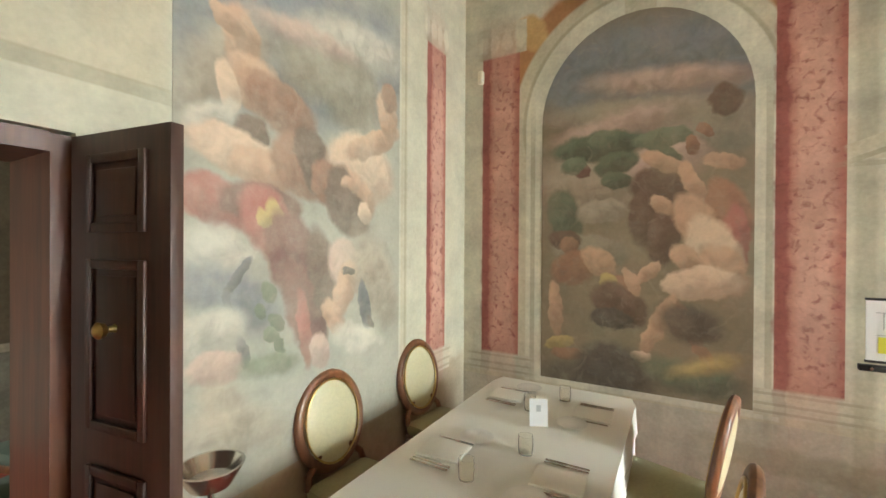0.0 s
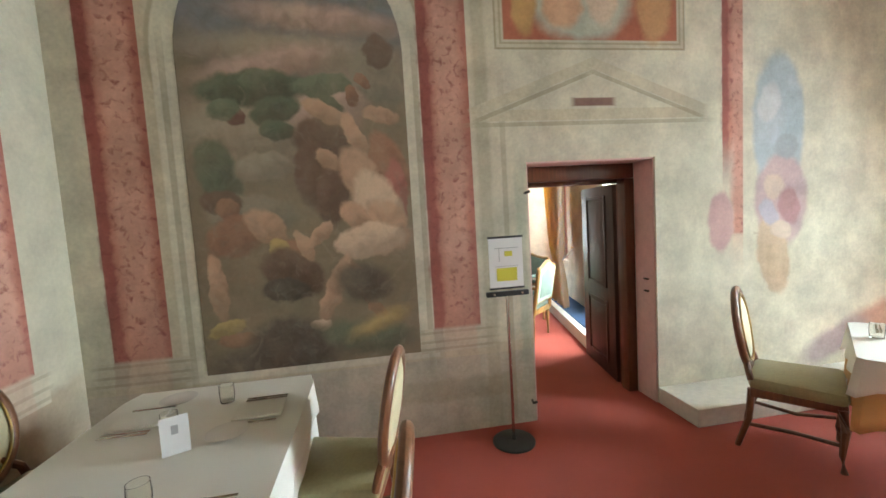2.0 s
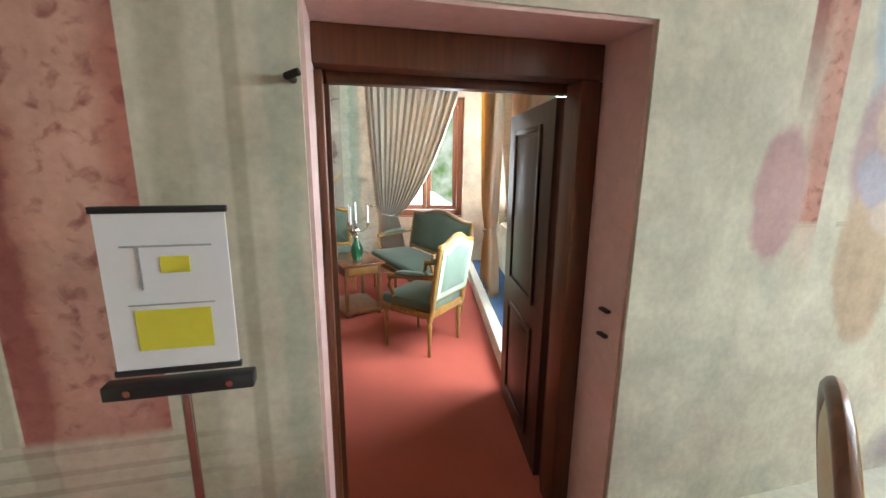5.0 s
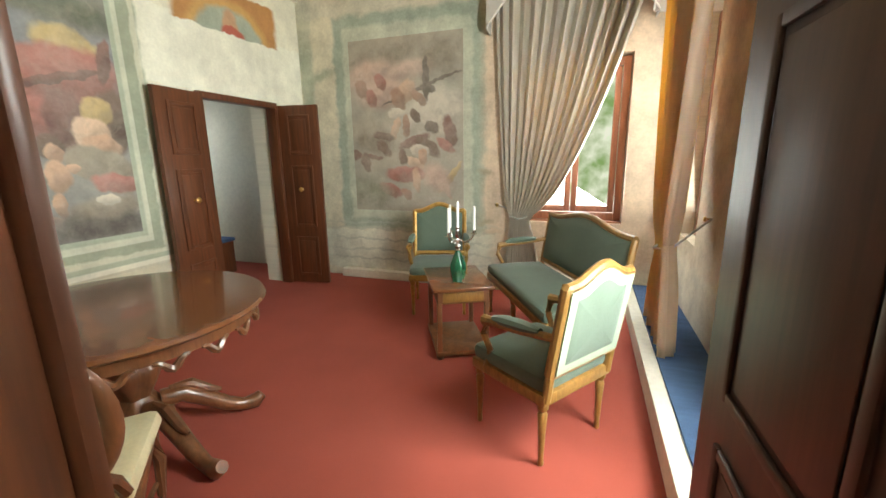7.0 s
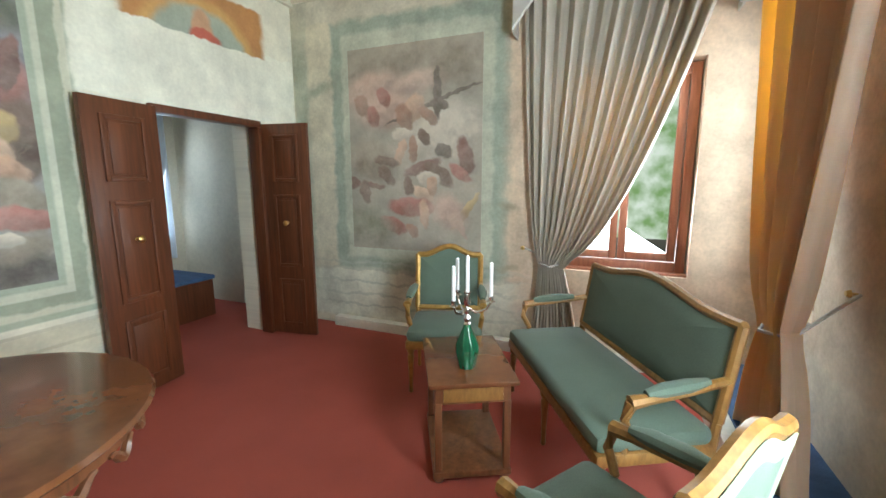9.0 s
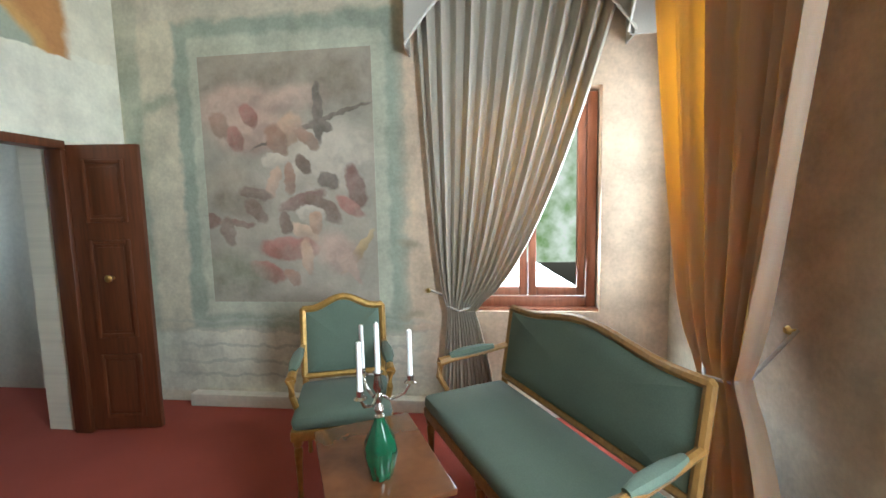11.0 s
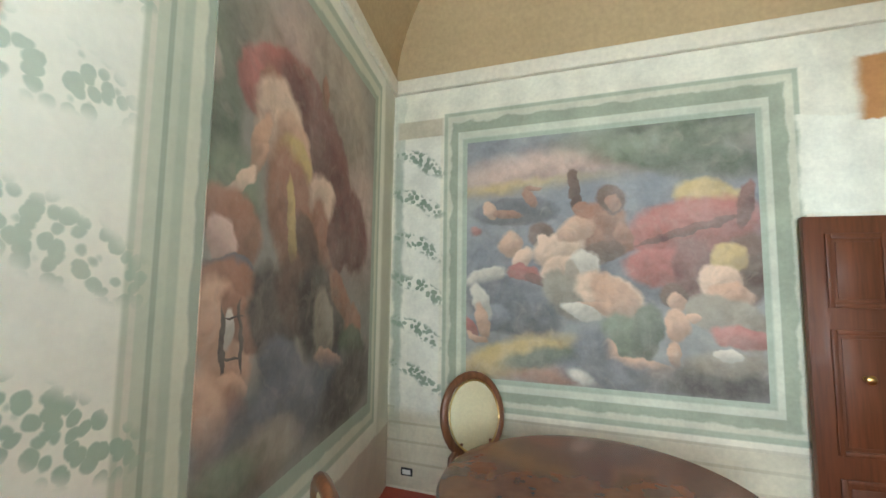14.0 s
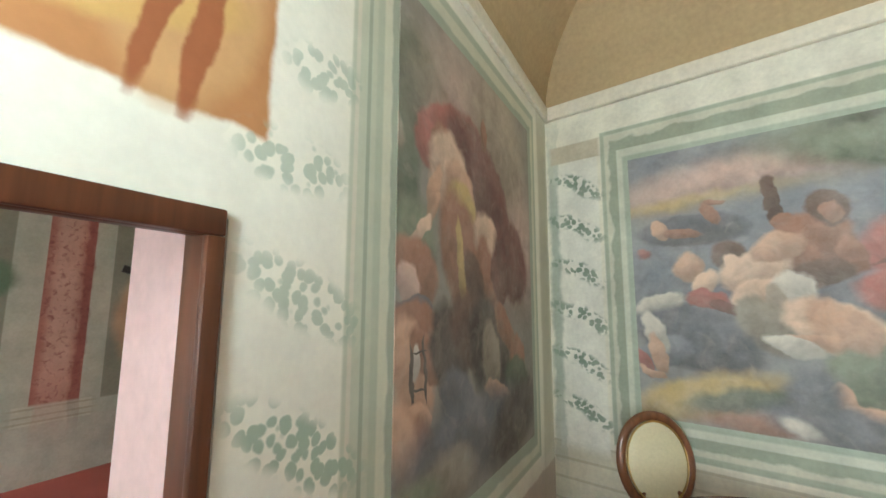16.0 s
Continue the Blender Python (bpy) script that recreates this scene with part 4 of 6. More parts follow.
def rider():
    p = Fresco("fresco_rider", (0.3, 0.29, 0.24), "x", 0.042, 0.12, True, ((0.42, 0.37, 0.31), 0.26))
    p.stroke(-0.67, 2.54, -1.01, 2.57, 0.242, TONE['N'], 0.3).stroke(-0.64, 2.46, -0.72, 1.98, 0.130, TONE['N'], 0.3).stroke(-1.17, 2.64, -2.18, 1.92, 0.425, TONE['P'], 0.5).stroke(-1.51, 2.77, -1.97, 2.52, 0.391, TONE['E'], 0.5)
    p.stroke(-0.72, 1.98, -0.88, 1.89, 0.144, TONE['G'], 0.4).stroke(-0.66, 2.40, -0.70, 2.29, 0.025, TONE['T'], 0.4).stroke(-0.87, 2.45, -1.37, 2.58, 0.096, TONE['R']).stroke(-0.89, 2.44, -0.92, 2.30, 0.098, TONE['R'])
    p.stroke(-1.17, 2.53, -1.76, 2.19, 0.190, TONE['M']).stroke(-1.59, 2.38, -1.76, 2.08, 0.161, TONE['M']).stroke(-1.37, 2.11, -1.51, 1.98, 0.084, TONE['M']).stroke(-0.99, 2.45, -1.04, 2.37, 0.085, TONE['D'])
    p.stroke(-1.01, 2.36, -1.18, 2.20, 0.170, TONE['L']).stroke(-1.12, 2.29, -1.30, 2.18, 0.116, TONE['F']).stroke(-0.99, 2.28, -0.92, 2.04, 0.045, TONE['F']).stroke(-0.92, 2.04, -0.78, 1.94, 0.032, TONE['L'])
    p.stroke(-1.51, 2.69, -1.50, 2.54, 0.038, TONE['D']).stroke(-1.18, 2.20, -1.27, 2.06, 0.138, TONE['O']).stroke(-1.12, 2.11, -1.37, 1.68, 0.181, TONE['D']).stroke(-1.18, 2.07, -1.24, 1.70, 0.035, TONE['O'])
    p.stroke(-1.44, 2.09, -1.67, 1.94, 0.133, TONE['L']).stroke(-1.47, 1.98, -1.59, 1.68, 0.106, TONE['D']).stroke(-1.67, 1.94, -1.76, 1.72, 0.105, TONE['M']).stroke(-1.76, 2.05, -2.12, 1.84, 0.212, TONE['M'])
    p.stroke(-1.30, 1.90, -1.44, 1.68, 0.092, TONE['B']).stroke(-0.73, 1.87, -0.93, 1.76, 0.110, TONE['D']).stroke(-0.73, 1.81, -0.80, 1.71, 0.063, TONE['P']).stroke(-0.70, 1.68, -0.93, 1.67, 0.038, TONE['V'])
    p.stroke(-0.70, 1.62, -0.98, 1.55, 0.100, TONE['D']).stroke(-0.73, 1.58, -0.89, 1.27, 0.110, TONE['F']).stroke(-0.81, 1.56, -0.98, 1.39, 0.062, TONE['D']).stroke(-0.83, 1.53, -0.81, 1.41, 0.030, TONE['W'])
    p.stroke(-0.78, 1.54, -0.80, 1.28, 0.010, TONE['K']).stroke(-0.88, 1.55, -0.90, 1.29, 0.010, TONE['K']).stroke(-0.78, 1.50, -0.91, 1.49, 0.005, TONE['K']).stroke(-0.79, 1.37, -0.90, 1.35, 0.005, TONE['K'])
    p.stroke(-0.79, 1.29, -0.92, 1.22, 0.040, TONE['F']).stroke(-0.74, 1.22, -0.99, 1.02, 0.084, TONE['D'], 0.3).stroke(-0.70, 1.32, -0.82, 0.95, 0.076, TONE['F'], 0.3).stroke(-1.02, 1.62, -1.18, 1.31, 0.140, TONE['K'])
    p.stroke(-1.18, 1.62, -1.67, 1.43, 0.166, TONE['B']).stroke(-1.44, 1.62, -1.75, 1.16, 0.215, TONE['K']).stroke(-1.55, 1.53, -1.62, 1.25, 0.110, TONE['T']).stroke(-1.08, 1.33, -1.37, 1.07, 0.131, TONE['V'])
    p.stroke(-1.67, 1.65, -1.95, 1.41, 0.076, TONE['D']).stroke(-1.95, 1.41, -2.05, 1.26, 0.125, TONE['D']).stroke(-1.51, 1.26, -1.84, 1.15, 0.049, TONE['F']).stroke(-1.85, 1.28, -2.16, 1.17, 0.117, TONE['N'])
    p.stroke(-0.75, 1.04, -1.94, 1.06, 0.173, TONE['V'], 0.4).stroke(-0.90, 0.96, -1.30, 0.92, 0.107, TONE['T'], 0.4).stroke(-1.66, 0.93, -2.28, 1.07, 0.177, TONE['K'], 0.4).stroke(-0.68, 0.95, -0.99, 0.93, 0.078, TONE['G'], 0.5)
    return p.done()


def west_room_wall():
    # dark paint throughout: the room's dimness is put into the colours
    p = Fresco("fresco_darkened_room", (0.2, 0.17, 0.12), "y", 0.08, 0.3)
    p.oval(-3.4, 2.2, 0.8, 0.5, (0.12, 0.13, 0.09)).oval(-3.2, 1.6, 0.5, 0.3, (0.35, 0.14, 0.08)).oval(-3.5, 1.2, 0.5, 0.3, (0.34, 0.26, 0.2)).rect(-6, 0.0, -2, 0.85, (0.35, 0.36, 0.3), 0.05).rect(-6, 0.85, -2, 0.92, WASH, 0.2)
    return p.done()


# ---- the large structure ----
def slab(name, material, label, category, *boxes, m=None, bevel=0.0):
    bm = bmesh.new()
    for b_ in boxes:
        box(bm, *b_, bevel=bevel)
    ob = link(name, bm, material, m)
    return tagged(ob, label, category, kind="structure")


slab("floor", CARPET, "worn coral red carpet through both rooms", "floor", (-8, -7.2, -0.2, 6.5, 8, 0))
# shared wall: first room's skin, core with the doorway, second room's skin
NA = wall_a_north()
H = 4.6
DX0, DX1, DZ = -0.03, 1.03, 2.0
slab("wall_a_north", NA, "frescoed plaster wall with painted columns and arch", "wall", (-3.5, 0, 0, DX0, 0.2, H), (DX1, 0, 0, 4.6, 0.2, H), (DX0, 0, DZ, DX1, 0.2, H))
slab("wall_b_south", wall_b_south(), "pale frescoed wall with painted vine pilaster", "wall", (-3.5, 0.203, 0, DX0, 0.4, H), (DX1, 0.203, 0, 2.6, 0.4, H), (DX0, 0.203, DZ, DX1, 0.4, H), (DX0, 0.362, 1.875, DX1, 0.4, DZ))
slab("trim_door_reveal", PINK, "pink plastered door reveal", "reveal", (DX0, 0.012, 0, DX0 + 0.012, 0.3, DZ), (DX1 - 0.012, 0.012, 0, DX1, 0.25, DZ), (DX0 + 0.012, 0.012, DZ - 0.012, DX1 - 0.012, 0.25, DZ))
# first room
WA = -3.1
slab("wall_a_west", wall_a_west(), "frescoed wall with painted red column and lintel", "wall", (WA - 0.4, -2.88, 0, WA, 0, H), (WA - 0.4, -4.05, 0, WA, -3.95, H), (WA - 0.4, -3.95, 2.12, WA, -2.88, H))
SA = Fresco("fresco_wall_a_south", (0.5, 0.46, 0.36)).rect(-3.2, 0, 4.4, 0.55, (0.5, 0.45, 0.36), 0.02).rect(-2.6, 0.7, -1.65, 3.2, (0.3, 0.27, 0.2), 0.01).oval(-2.0, 1.5, 0.3, 0.5, FLESH).oval(-2.1, 2.1, 0.25, 0.3, BROWN).rect(-0.85, 0.7, 0.5, 3.2, (0.28, 0.26, 0.19), 0.01).oval(-0.5, 1.3, 0.3, 0.5, (0.4, 0.22, 0.12)).oval(-0.6, 1.9, 0.3, 0.2, (0.15, 0.2, 0.12)).column(-1.28, 0.72, 3.4, 0.19).column(2.2, 0.72, 3.4, 0.19).done()
slab("wall_a_south", SA, "frescoed plaster wall with painted red column", "wall", (-3.5, -4.25, 0, 4.6, -4.05, H))
slab("wall_a_east", PLAIN, "plain cream plaster wall with window openings", "wall", (4.2, -0.75, 0, 4.5, 0, H), (4.2, -2.75, 0, 4.5, -2.4, H), (4.2, -4.05, 0, 4.5, -3.85, H), (4.2, -2.4, 0, 4.5, -0.75, 0.55), (4.2, -2.4, 3.0, 4.5, -0.75, H), (4.2, -3.85, 0, 4.5, -2.75, 0.55), (4.2, -3.85, 3.0, 4.5, -2.75, H))
slab("ceiling_a", PALECEIL, "pale plastered ceiling", "ceiling", (-3.5, -4.25, H, 4.6, 0.2, H + 0.15))
slab("trim_platform_a", STONEW, "low whitewashed step along the wall", "step", (1.03, -0.42, 0, 4.2, 0, 0.135), bevel=0.006)
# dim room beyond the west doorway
slab("wall_west_room", west_room_wall(), "frescoed wall of the next room with its dimness painted in", "wall", (-6.4, -7.2, 0, -6.2, -0.5, 3.6))
slab("wall_west_room_side", PLAIN, "plain plaster wall of the next room", "wall", (-3.5, -7.2, 0, -3.4, -4.25, 3.6), (-6.2, -0.6, 0, -3.5, -0.4, 3.6), (-6.2, -7.4, 0, -3.5, -7.2, 3.6))
slab("ceiling_west_room", PALECEIL, "plain plaster ceiling of the next room", "ceiling", (-6.4, -7.4, 3.6, -3.5, -0.4, 3.7))
# second room
WB, NB, EB = -2.9, 4.61, 1.28
slab("wall_b_west", wall_b_west(), "frescoed wall with painted frame and vine column", "wall", (WB - 0.35, -0.5, 0, WB, 3.09, 4.3), (WB - 0.35, 4.11, 0, WB, NB, 4.3), (WB - 0.35, 3.09, 2.08, WB, 4.11, 4.3), m=RB)
slab("wall_b_north", wall_b_north(), "faded green-grey frescoed wall with window opening", "wall", (WB - 0.35, NB, 0, -0.22, NB + 0.35, 4.3), (0.8, NB, 0, EB + 0.6, NB + 0.35, 4.3), (-0.22, NB, 0, 0.8, NB + 0.35, 0.78), (-0.22, NB, 2.4, 0.8, NB + 0.35, 4.3), m=RB)
EW = Fresco("fresco_wall_b_east", (0.55, 0.46, 0.35), "y", 0.08, 0.22).oval(2.5, 1.6, 0.4, 0.9, (0.5, 0.34, 0.25), 0, 0.5).oval(2.2, 2.2, 0.2, 0.4, GREEN, 0, 0.5).rect(-0.5, 0.1, 5, 0.6, WASH, 0.2, 0.8, False).done()
# the opening at v 1.1 to 2.1 is assumed, added for the fill lamp
slab("wall_b_east", EW, "worn pinkish frescoed wall with window openings", "wall", (EB, 4.4, 0, EB + 0.35, NB, 4.3), (EB, 2.1, 0, EB + 0.35, 3.8, 4.3), (EB, 0.6, 0, EB + 0.35, 1.1, 4.3), (EB, 3.8, 0, EB + 0.35, 4.4, 0.75), (EB, 3.8, 2.6, EB + 0.35, 4.4, 4.3), (EB, 1.1, 0, EB + 0.35, 2.1, 0.75), (EB, 1.1, 2.6, EB + 0.35, 2.1, 4.3), m=RB)
slab("trim_platform_b", STONEW, "low whitewashed window step", "step", (0.86, 0.75, 0, EB, NB, 0.15), m=RB, bevel=0.006)
slab("blue_step_carpet", BLUECARPET, "ribbed blue carpet on the window step", "carpet", (0.95, 0.8, 0.15, EB - 0.004, NB - 0.02, 0.165), m=RB)
slab("baseboard", STONEW, "low pale stone plinth at the foot of the wall", "plinth", (WB + 0.46, NB - 0.09, 0, 0.86, NB, 0.1), m=RB, bevel=0.005)
for nm, bx in (("cornice_west", (WB, -0.6, 3.24, WB + 0.05, NB, 3.36)), ("cornice_north", (WB + 0.05, NB - 0.04, 3.26, EB, NB, 3.36))):
    slab("trim_" + nm, CORNICE, "cream moulded plaster cornice", "cornice", bx, m=RB, bevel=0.012)
slab("trim_cornice_south", CORNICE, "cream moulded plaster cornice", "cornice", (-2.95, 0.4, 3.24, 1.6, 0.44, 3.36), bevel=0.012)


def cove():
    """Coved ceiling: four sloping curved sides and a flat top."""
    bm = bmesh.new()
    foot = [RB.inverted() @ Vector((-3.05, 0.4, 0)), Vector((EB, 0.65, 0)), Vector((EB, NB, 0)), Vector((WB, NB, 0))]
    foot[0].x, foot[0].y = WB, -0.17
    mid = sum(foot, Vector()) / 4
    rings = []
    for k in range(9):
        a = k / 8 * math.pi / 2
        s, z = 1 - 0.34 * (1 - math.cos(a)), 3.34 + 0.72 * math.sin(a)
        rings.append([bm.verts.new(mid + (p - mid) * s + Vector((0, 0, z))) for p in foot])
    for a, b in zip(rings, rings[1:]):
        for i in range(4):
            bm.faces.new((a[i], a[(i + 1) % 4], b[(i + 1) % 4], b[i]))
    bm.faces.new(rings[-1])
    ob = link("ceiling_b", bm, TANCEIL, RB)
    ob.data.materials.append(PALECEIL)
    ob.data.polygons[len(ob.data.polygons) - 1].material_index = 1
    mod = ob.modifiers.new("thick", "SOLIDIFY")
    mod.thickness, mod.offset = 0.08, 0
    return tagged(ob, "ochre coved plaster ceiling with pale flat centre", "ceiling", kind="structure")


cove()
# small hall behind the west door
slab("wall_hall", PLAIN, "plain pale plaster walls of the small hall", "wall", (-5.2, 4.75, 0, WB - 0.35, 4.9, 3.2), (-5.2, 2.2, 0, -5.0, 3.8, 3.2), (-5.2, 4.6, 0, -5.0, 4.75, 3.2), (-5.2, 3.8, 0, -5.0, 4.6, 0.6), (-5.2, 3.8, 2.3, -5.0, 4.6, 3.2), (-5.2, 2.0, 0, WB - 0.35, 2.2, 3.2), (WB - 0.4, NB, 0, WB - 0.35, 4.75, 3.2), m=RB)
slab("ceiling_hall", PALECEIL, "plain plaster ceiling of the small hall", "ceiling", (-5.2, 2.0, 3.2, WB - 0.35, 4.9, 3.3), m=RB)


def panel(name, material, m, label, x0, z0, x1, z1, axis="x", arch=0.0, face=0.0):
    """A painted plaster field, 4 mm proud of its wall."""
    bm = bmesh.new()
    pts = [(x0, z0), (x1, z0), (x1, z1)]
    if arch:
        r = (x1 - x0) / 2
        pts += [(x1 - r + r * math.cos(a), z1 + arch * math.sin(a)) for a in (math.pi * i / 24 for i in range(1, 24))]
    pts.append((x0, z1))
    vs = [bm.verts.new((x, face, z) if axis == "x" else (face, x, z)) for x, z in pts]
    f = bm.faces.new(vs)
    f.normal_update()
    ext = bmesh.ops.extrude_face_region(bm, geom=[f])["geom"]
    d = Vector((0, 0.004, 0)) if axis == "x" else Vector((0.004, 0, 0))
    for v in (g for g in ext if isinstance(g, bmesh.types.BMVert)):
        v.co += d
    return tagged(link(name, bm, material, m), label, "fresco")


panel("fresco", idyll(), None, "arched brown fresco of seated pale shape under tree", -2.36, 0.65, -0.9, 2.78, arch=0.78, face=-0.004)
panel("fresco", giant(), None, "faded fresco of tumbling pale shape and red cloak", -2.58, 0.6, -1.05, 4.3, "y", face=WA)
panel("fresco", ark(), RB, "framed fresco of crowd before red-roofed chest", 0.5, 0.92, 2.44, 2.76, "y", face=WB)
panel("fresco", cross_scene(), RB, "faded pink fresco of raised dark beams", -2.22, 0.85, -0.85, 2.76, face=NB - 0.004)
panel("fresco", rider(), None, "tall fresco of red-cloaked rider with two horses", -2.33, 0.8, -0.68, 2.97, face=0.4)
# ---- kinds of things ----
def oval_chair(m, label, seat_mat=None, group="oval-backed dining chairs"):
    """Faces -y; the seat's middle over the origin."""
    c = thing("dining_chair", m, label, "chair", group)
    lean = pose(0, 0.235, 0.47, -9)
    for sx in (-1, 1):
        part("back_support", T([(sx * 0.2, 0.22, 0.46), (sx * 0.185, 0.235, 0.52), (sx * 0.13, 0.25, 0.57), (sx * 0.1, 0.255, 0.6)], 0.02, 8), WOOD, c)
    ring = [lean @ Vector((0.215 * math.cos(a), 0, 0.29 + 0.255 * math.sin(a))) for a in (2 * math.pi * i / 36 for i in range(36))]
    back = part("backrest_frame", T(ring, 0.029, 10, closed=True, flat=0.8, up=Vector((0, 1, 0))), WOOD, c, "polished walnut oval frame")
    part("nailhead_trim", T([lean @ Vector((0.186 * math.cos(a), -0.024, 0.29 + 0.226 * math.sin(a))) for a in (2 * math.pi * i / 36 for i in range(36))], 0.006, 6, closed=True), BRASS, back)
    part("backrest", outline_pad(lambda a: (0.19 * math.cos(a), 0.29 + 0.23 * math.sin(a), 0, 0.29), 0.02, 0.022, lean), CREAM, c, "cream leather oval pad")
    seat = B(-0.235, -0.24, 0.4, 0.235, 0.235, 0.485, bevel=0.035)
    for v in seat.verts:
        v.co.x *= 1 + 0.1 * (-v.co.y) / 0.24
        if v.co.z > 0.46:
            v.co.z += 0.02 * (1 - (v.co.x / 0.25) ** 2) * (1 - (v.co.y / 0.25) ** 2)
    part("seat", seat, seat_mat or OLIVE, c)
    rail = B(-0.225, -0.235, 0.355, 0.225, 0.225, 0.41, bevel=0.012)
    part("seat_frame", rail, WOOD, c)
    for x, y in ((-0.21, -0.21), (0.21, -0.21)):
        part("leg", T([(x, y, 0.38), (x * 1.06, y * 1.06, 0.26), (x, y, 0.1), (x * 1.03, y * 1.05, 0)], [0.028, 0.024, 0.016, 0.02], 8), WOOD, c)
    for x in (-0.19, 0.19):
        part("leg", T([(x, 0.215, 0.4), (x, 0.23, 0.2), (x * 1.05, 0.29, 0)], [0.024, 0.02, 0.017], 8), WOOD, c)
    for sx in (-1, 1):
        part("stretcher", T([(sx * 0.2, -0.2, 0.16), (sx * 0.15, 0, 0.15), (sx * 0.19, 0.235, 0.16)], 0.012, 6), WOOD, c)
    return c


def crest(a, w, z0, z1, rise):
    """Rounded rectangle with a raised, shouldered top."""
    c, s = math.cos(a), math.sin(a)
    x = w / 2 * max(-1, min(1, c * 1.5))
    z = (z0 + z1) / 2 + (z1 - z0) / 2 * max(-1, min(1, s * 1.5))
    if s > 0:
        t = abs(x) / (w / 2)
        z += rise * s * (math.cos(min(1, t / 0.85) * math.pi) * 0.5 + 0.5)
    return x, z, 0, (z0 + z1) / 2


def arm_seat(name, m, w, label, category, depth=0.52, back_mat=None, frame_mat=None, group="", legs=(-1, 1)):
    """An armchair or settee with upholstered seat, back and arm pads; faces -y."""
    fm = frame_mat or OLIVEWOOD
    c = thing(name, m, label, category, group)
    lean = pose(0, depth / 2 - 0.02, 0.4, -9)
    n = 60
    loop = [lean @ Vector((crest(2 * math.pi * i / n, w - 0.05, 0.1, 0.53, 0.07)[0], 0, crest(2 * math.pi * i / n, w - 0.05, 0.1, 0.53, 0.07)[1])) for i in range(n)]
    part("backrest_frame", T(loop, 0.024, 8, closed=True, up=Vector((0, 1, 0))), fm, c, "carved gilded frame")
    part("backrest", outline_pad(lambda a: crest(a, w - 0.09, 0.12, 0.51, 0.07), 0.03, 0.026, lean, 6, 60), GREENFAB, c, "sage green velvet pad")
    part("back_cover", outline_pad(lambda a: crest(a, w - 0.066, 0.11, 0.52, 0.07), 0.006, 0.0008, lean @ pose(0, 0.026, 0), 3, 60), back_mat or GREENFAB, c, "plain fabric on the outer back", smooth=False)
    for sx in (-1, 1):
        part("back_post", T([(sx * (w / 2 - 0.03), depth / 2 - 0.02, 0.36), lean @ Vector((sx * (w / 2 - 0.03), 0, 0.12))], 0.022, 8), fm, c)
    s = B(-w / 2 + 0.01, -depth / 2, 0.39, w / 2 - 0.01, depth / 2 - 0.02, 0.475, bevel=0.034)
    bmesh.ops.subdivide_edges(s, edges=[e for e in s.edges if e.calc_length() > 0.3], cuts=3, use_grid_fill=True)
    for v in s.verts:
        if v.co.z > 0.46:
            v.co.z += 0.025 * max(0, 1 - (2 * v.co.x / w) ** 2) * max(0, 1 - (2 * v.co.y / depth) ** 2)
    part("seat", s, GREENFAB, c, "sage green velvet seat")
    rail = B(-w / 2 + 0.005, -depth / 2 + 0.004, 0.335, w / 2 - 0.005, depth / 2 - 0.01, 0.395, bevel=0.01)
    part("seat_frame", rail, fm, c)
    for sx in (-1, 1):
        x = sx * (w / 2 - 0.02)
        arm = part("arm", T([(x, depth / 2 + 0.02, 0.69), (x * 1.03, 0.1, 0.665), (x * 1.05, -0.08, 0.65), (x * 1.05, -0.16, 0.64)], [0.02, 0.022, 0.024, 0.03], 8), fm, c)
        part("arm_pad", T([(x * 1.01, 0.2, 0.695), (x * 1.03, 0.1, 0.69), (x * 1.04, -0.02, 0.68), (x * 1.045, -0.09, 0.67)], [0.02, 0.035, 0.035, 0.02], 8, flat=0.8), GREENFAB, arm)
        part("arm_support", T([(x * 1.05, -0.15, 0.64), (x * 1.03, -0.17, 0.56), (x * 0.99, -0.13, 0.48), (x * 0.99, -0.15, 0.38)], [0.026, 0.018, 0.018, 0.024], 8), fm, c)
    prof = [(0.011, 0), (0.016, 0.015), (0.013, 0.04), (0.018, 0.18), (0.024, 0.28), (0.016, 0.295), (0.027, 0.31), (0.027, 0.345)]
    for lx in legs:
        for y in (-depth / 2 + 0.035, depth / 2 - 0.045):
            part("leg", L(prof, 12, pose(lx * (w / 2 - 0.04), y, 0)), fm, c)
    return c


def facing(x, y, dx, dy, z=0):
    return pose(x, y, z, 0, 0, math.degrees(math.atan2(dx, -dy)))


def draped_cloth(w, d, top, drop, wave=0.02, lift=0.0):
    """A cloth over a w x d top, hanging by drop with soft folds and dipping corners."""
    bm = bmesh.new()
    n = 80
    prev, rows = None, []
    for k in range(7):
        ring = []
        for i in range(n):
            a = 2 * math.pi * (i + 0.5) / n
            c, s = math.cos(a), math.sin(a)
            q = max(abs(c) / (w / 2), abs(s) / (d / 2))
            x, y = c / q, s / q
            corner = min(abs(c) / (w / 2), abs(s) / (d / 2)) / q
            f = k / 6
            out = wave * f * (0.5 + math.sin(i * 0.9) * 0.4 + corner ** 8 * 1.8)
            r = math.hypot(x, y)
            ring.append(bm.verts.new((x * (1 + out / r), y * (1 + out / r), top - f * (drop + 0.1 * corner ** 10) + lift)))
        rows.append(ring)
    for a, b in zip(rows, rows[1:]):
        for i in range(n):
            bm.faces.new((a[i], a[(i + 1) % n], b[(i + 1) % n], b[i]))
    bm.faces.new(rows[0])
    return bm


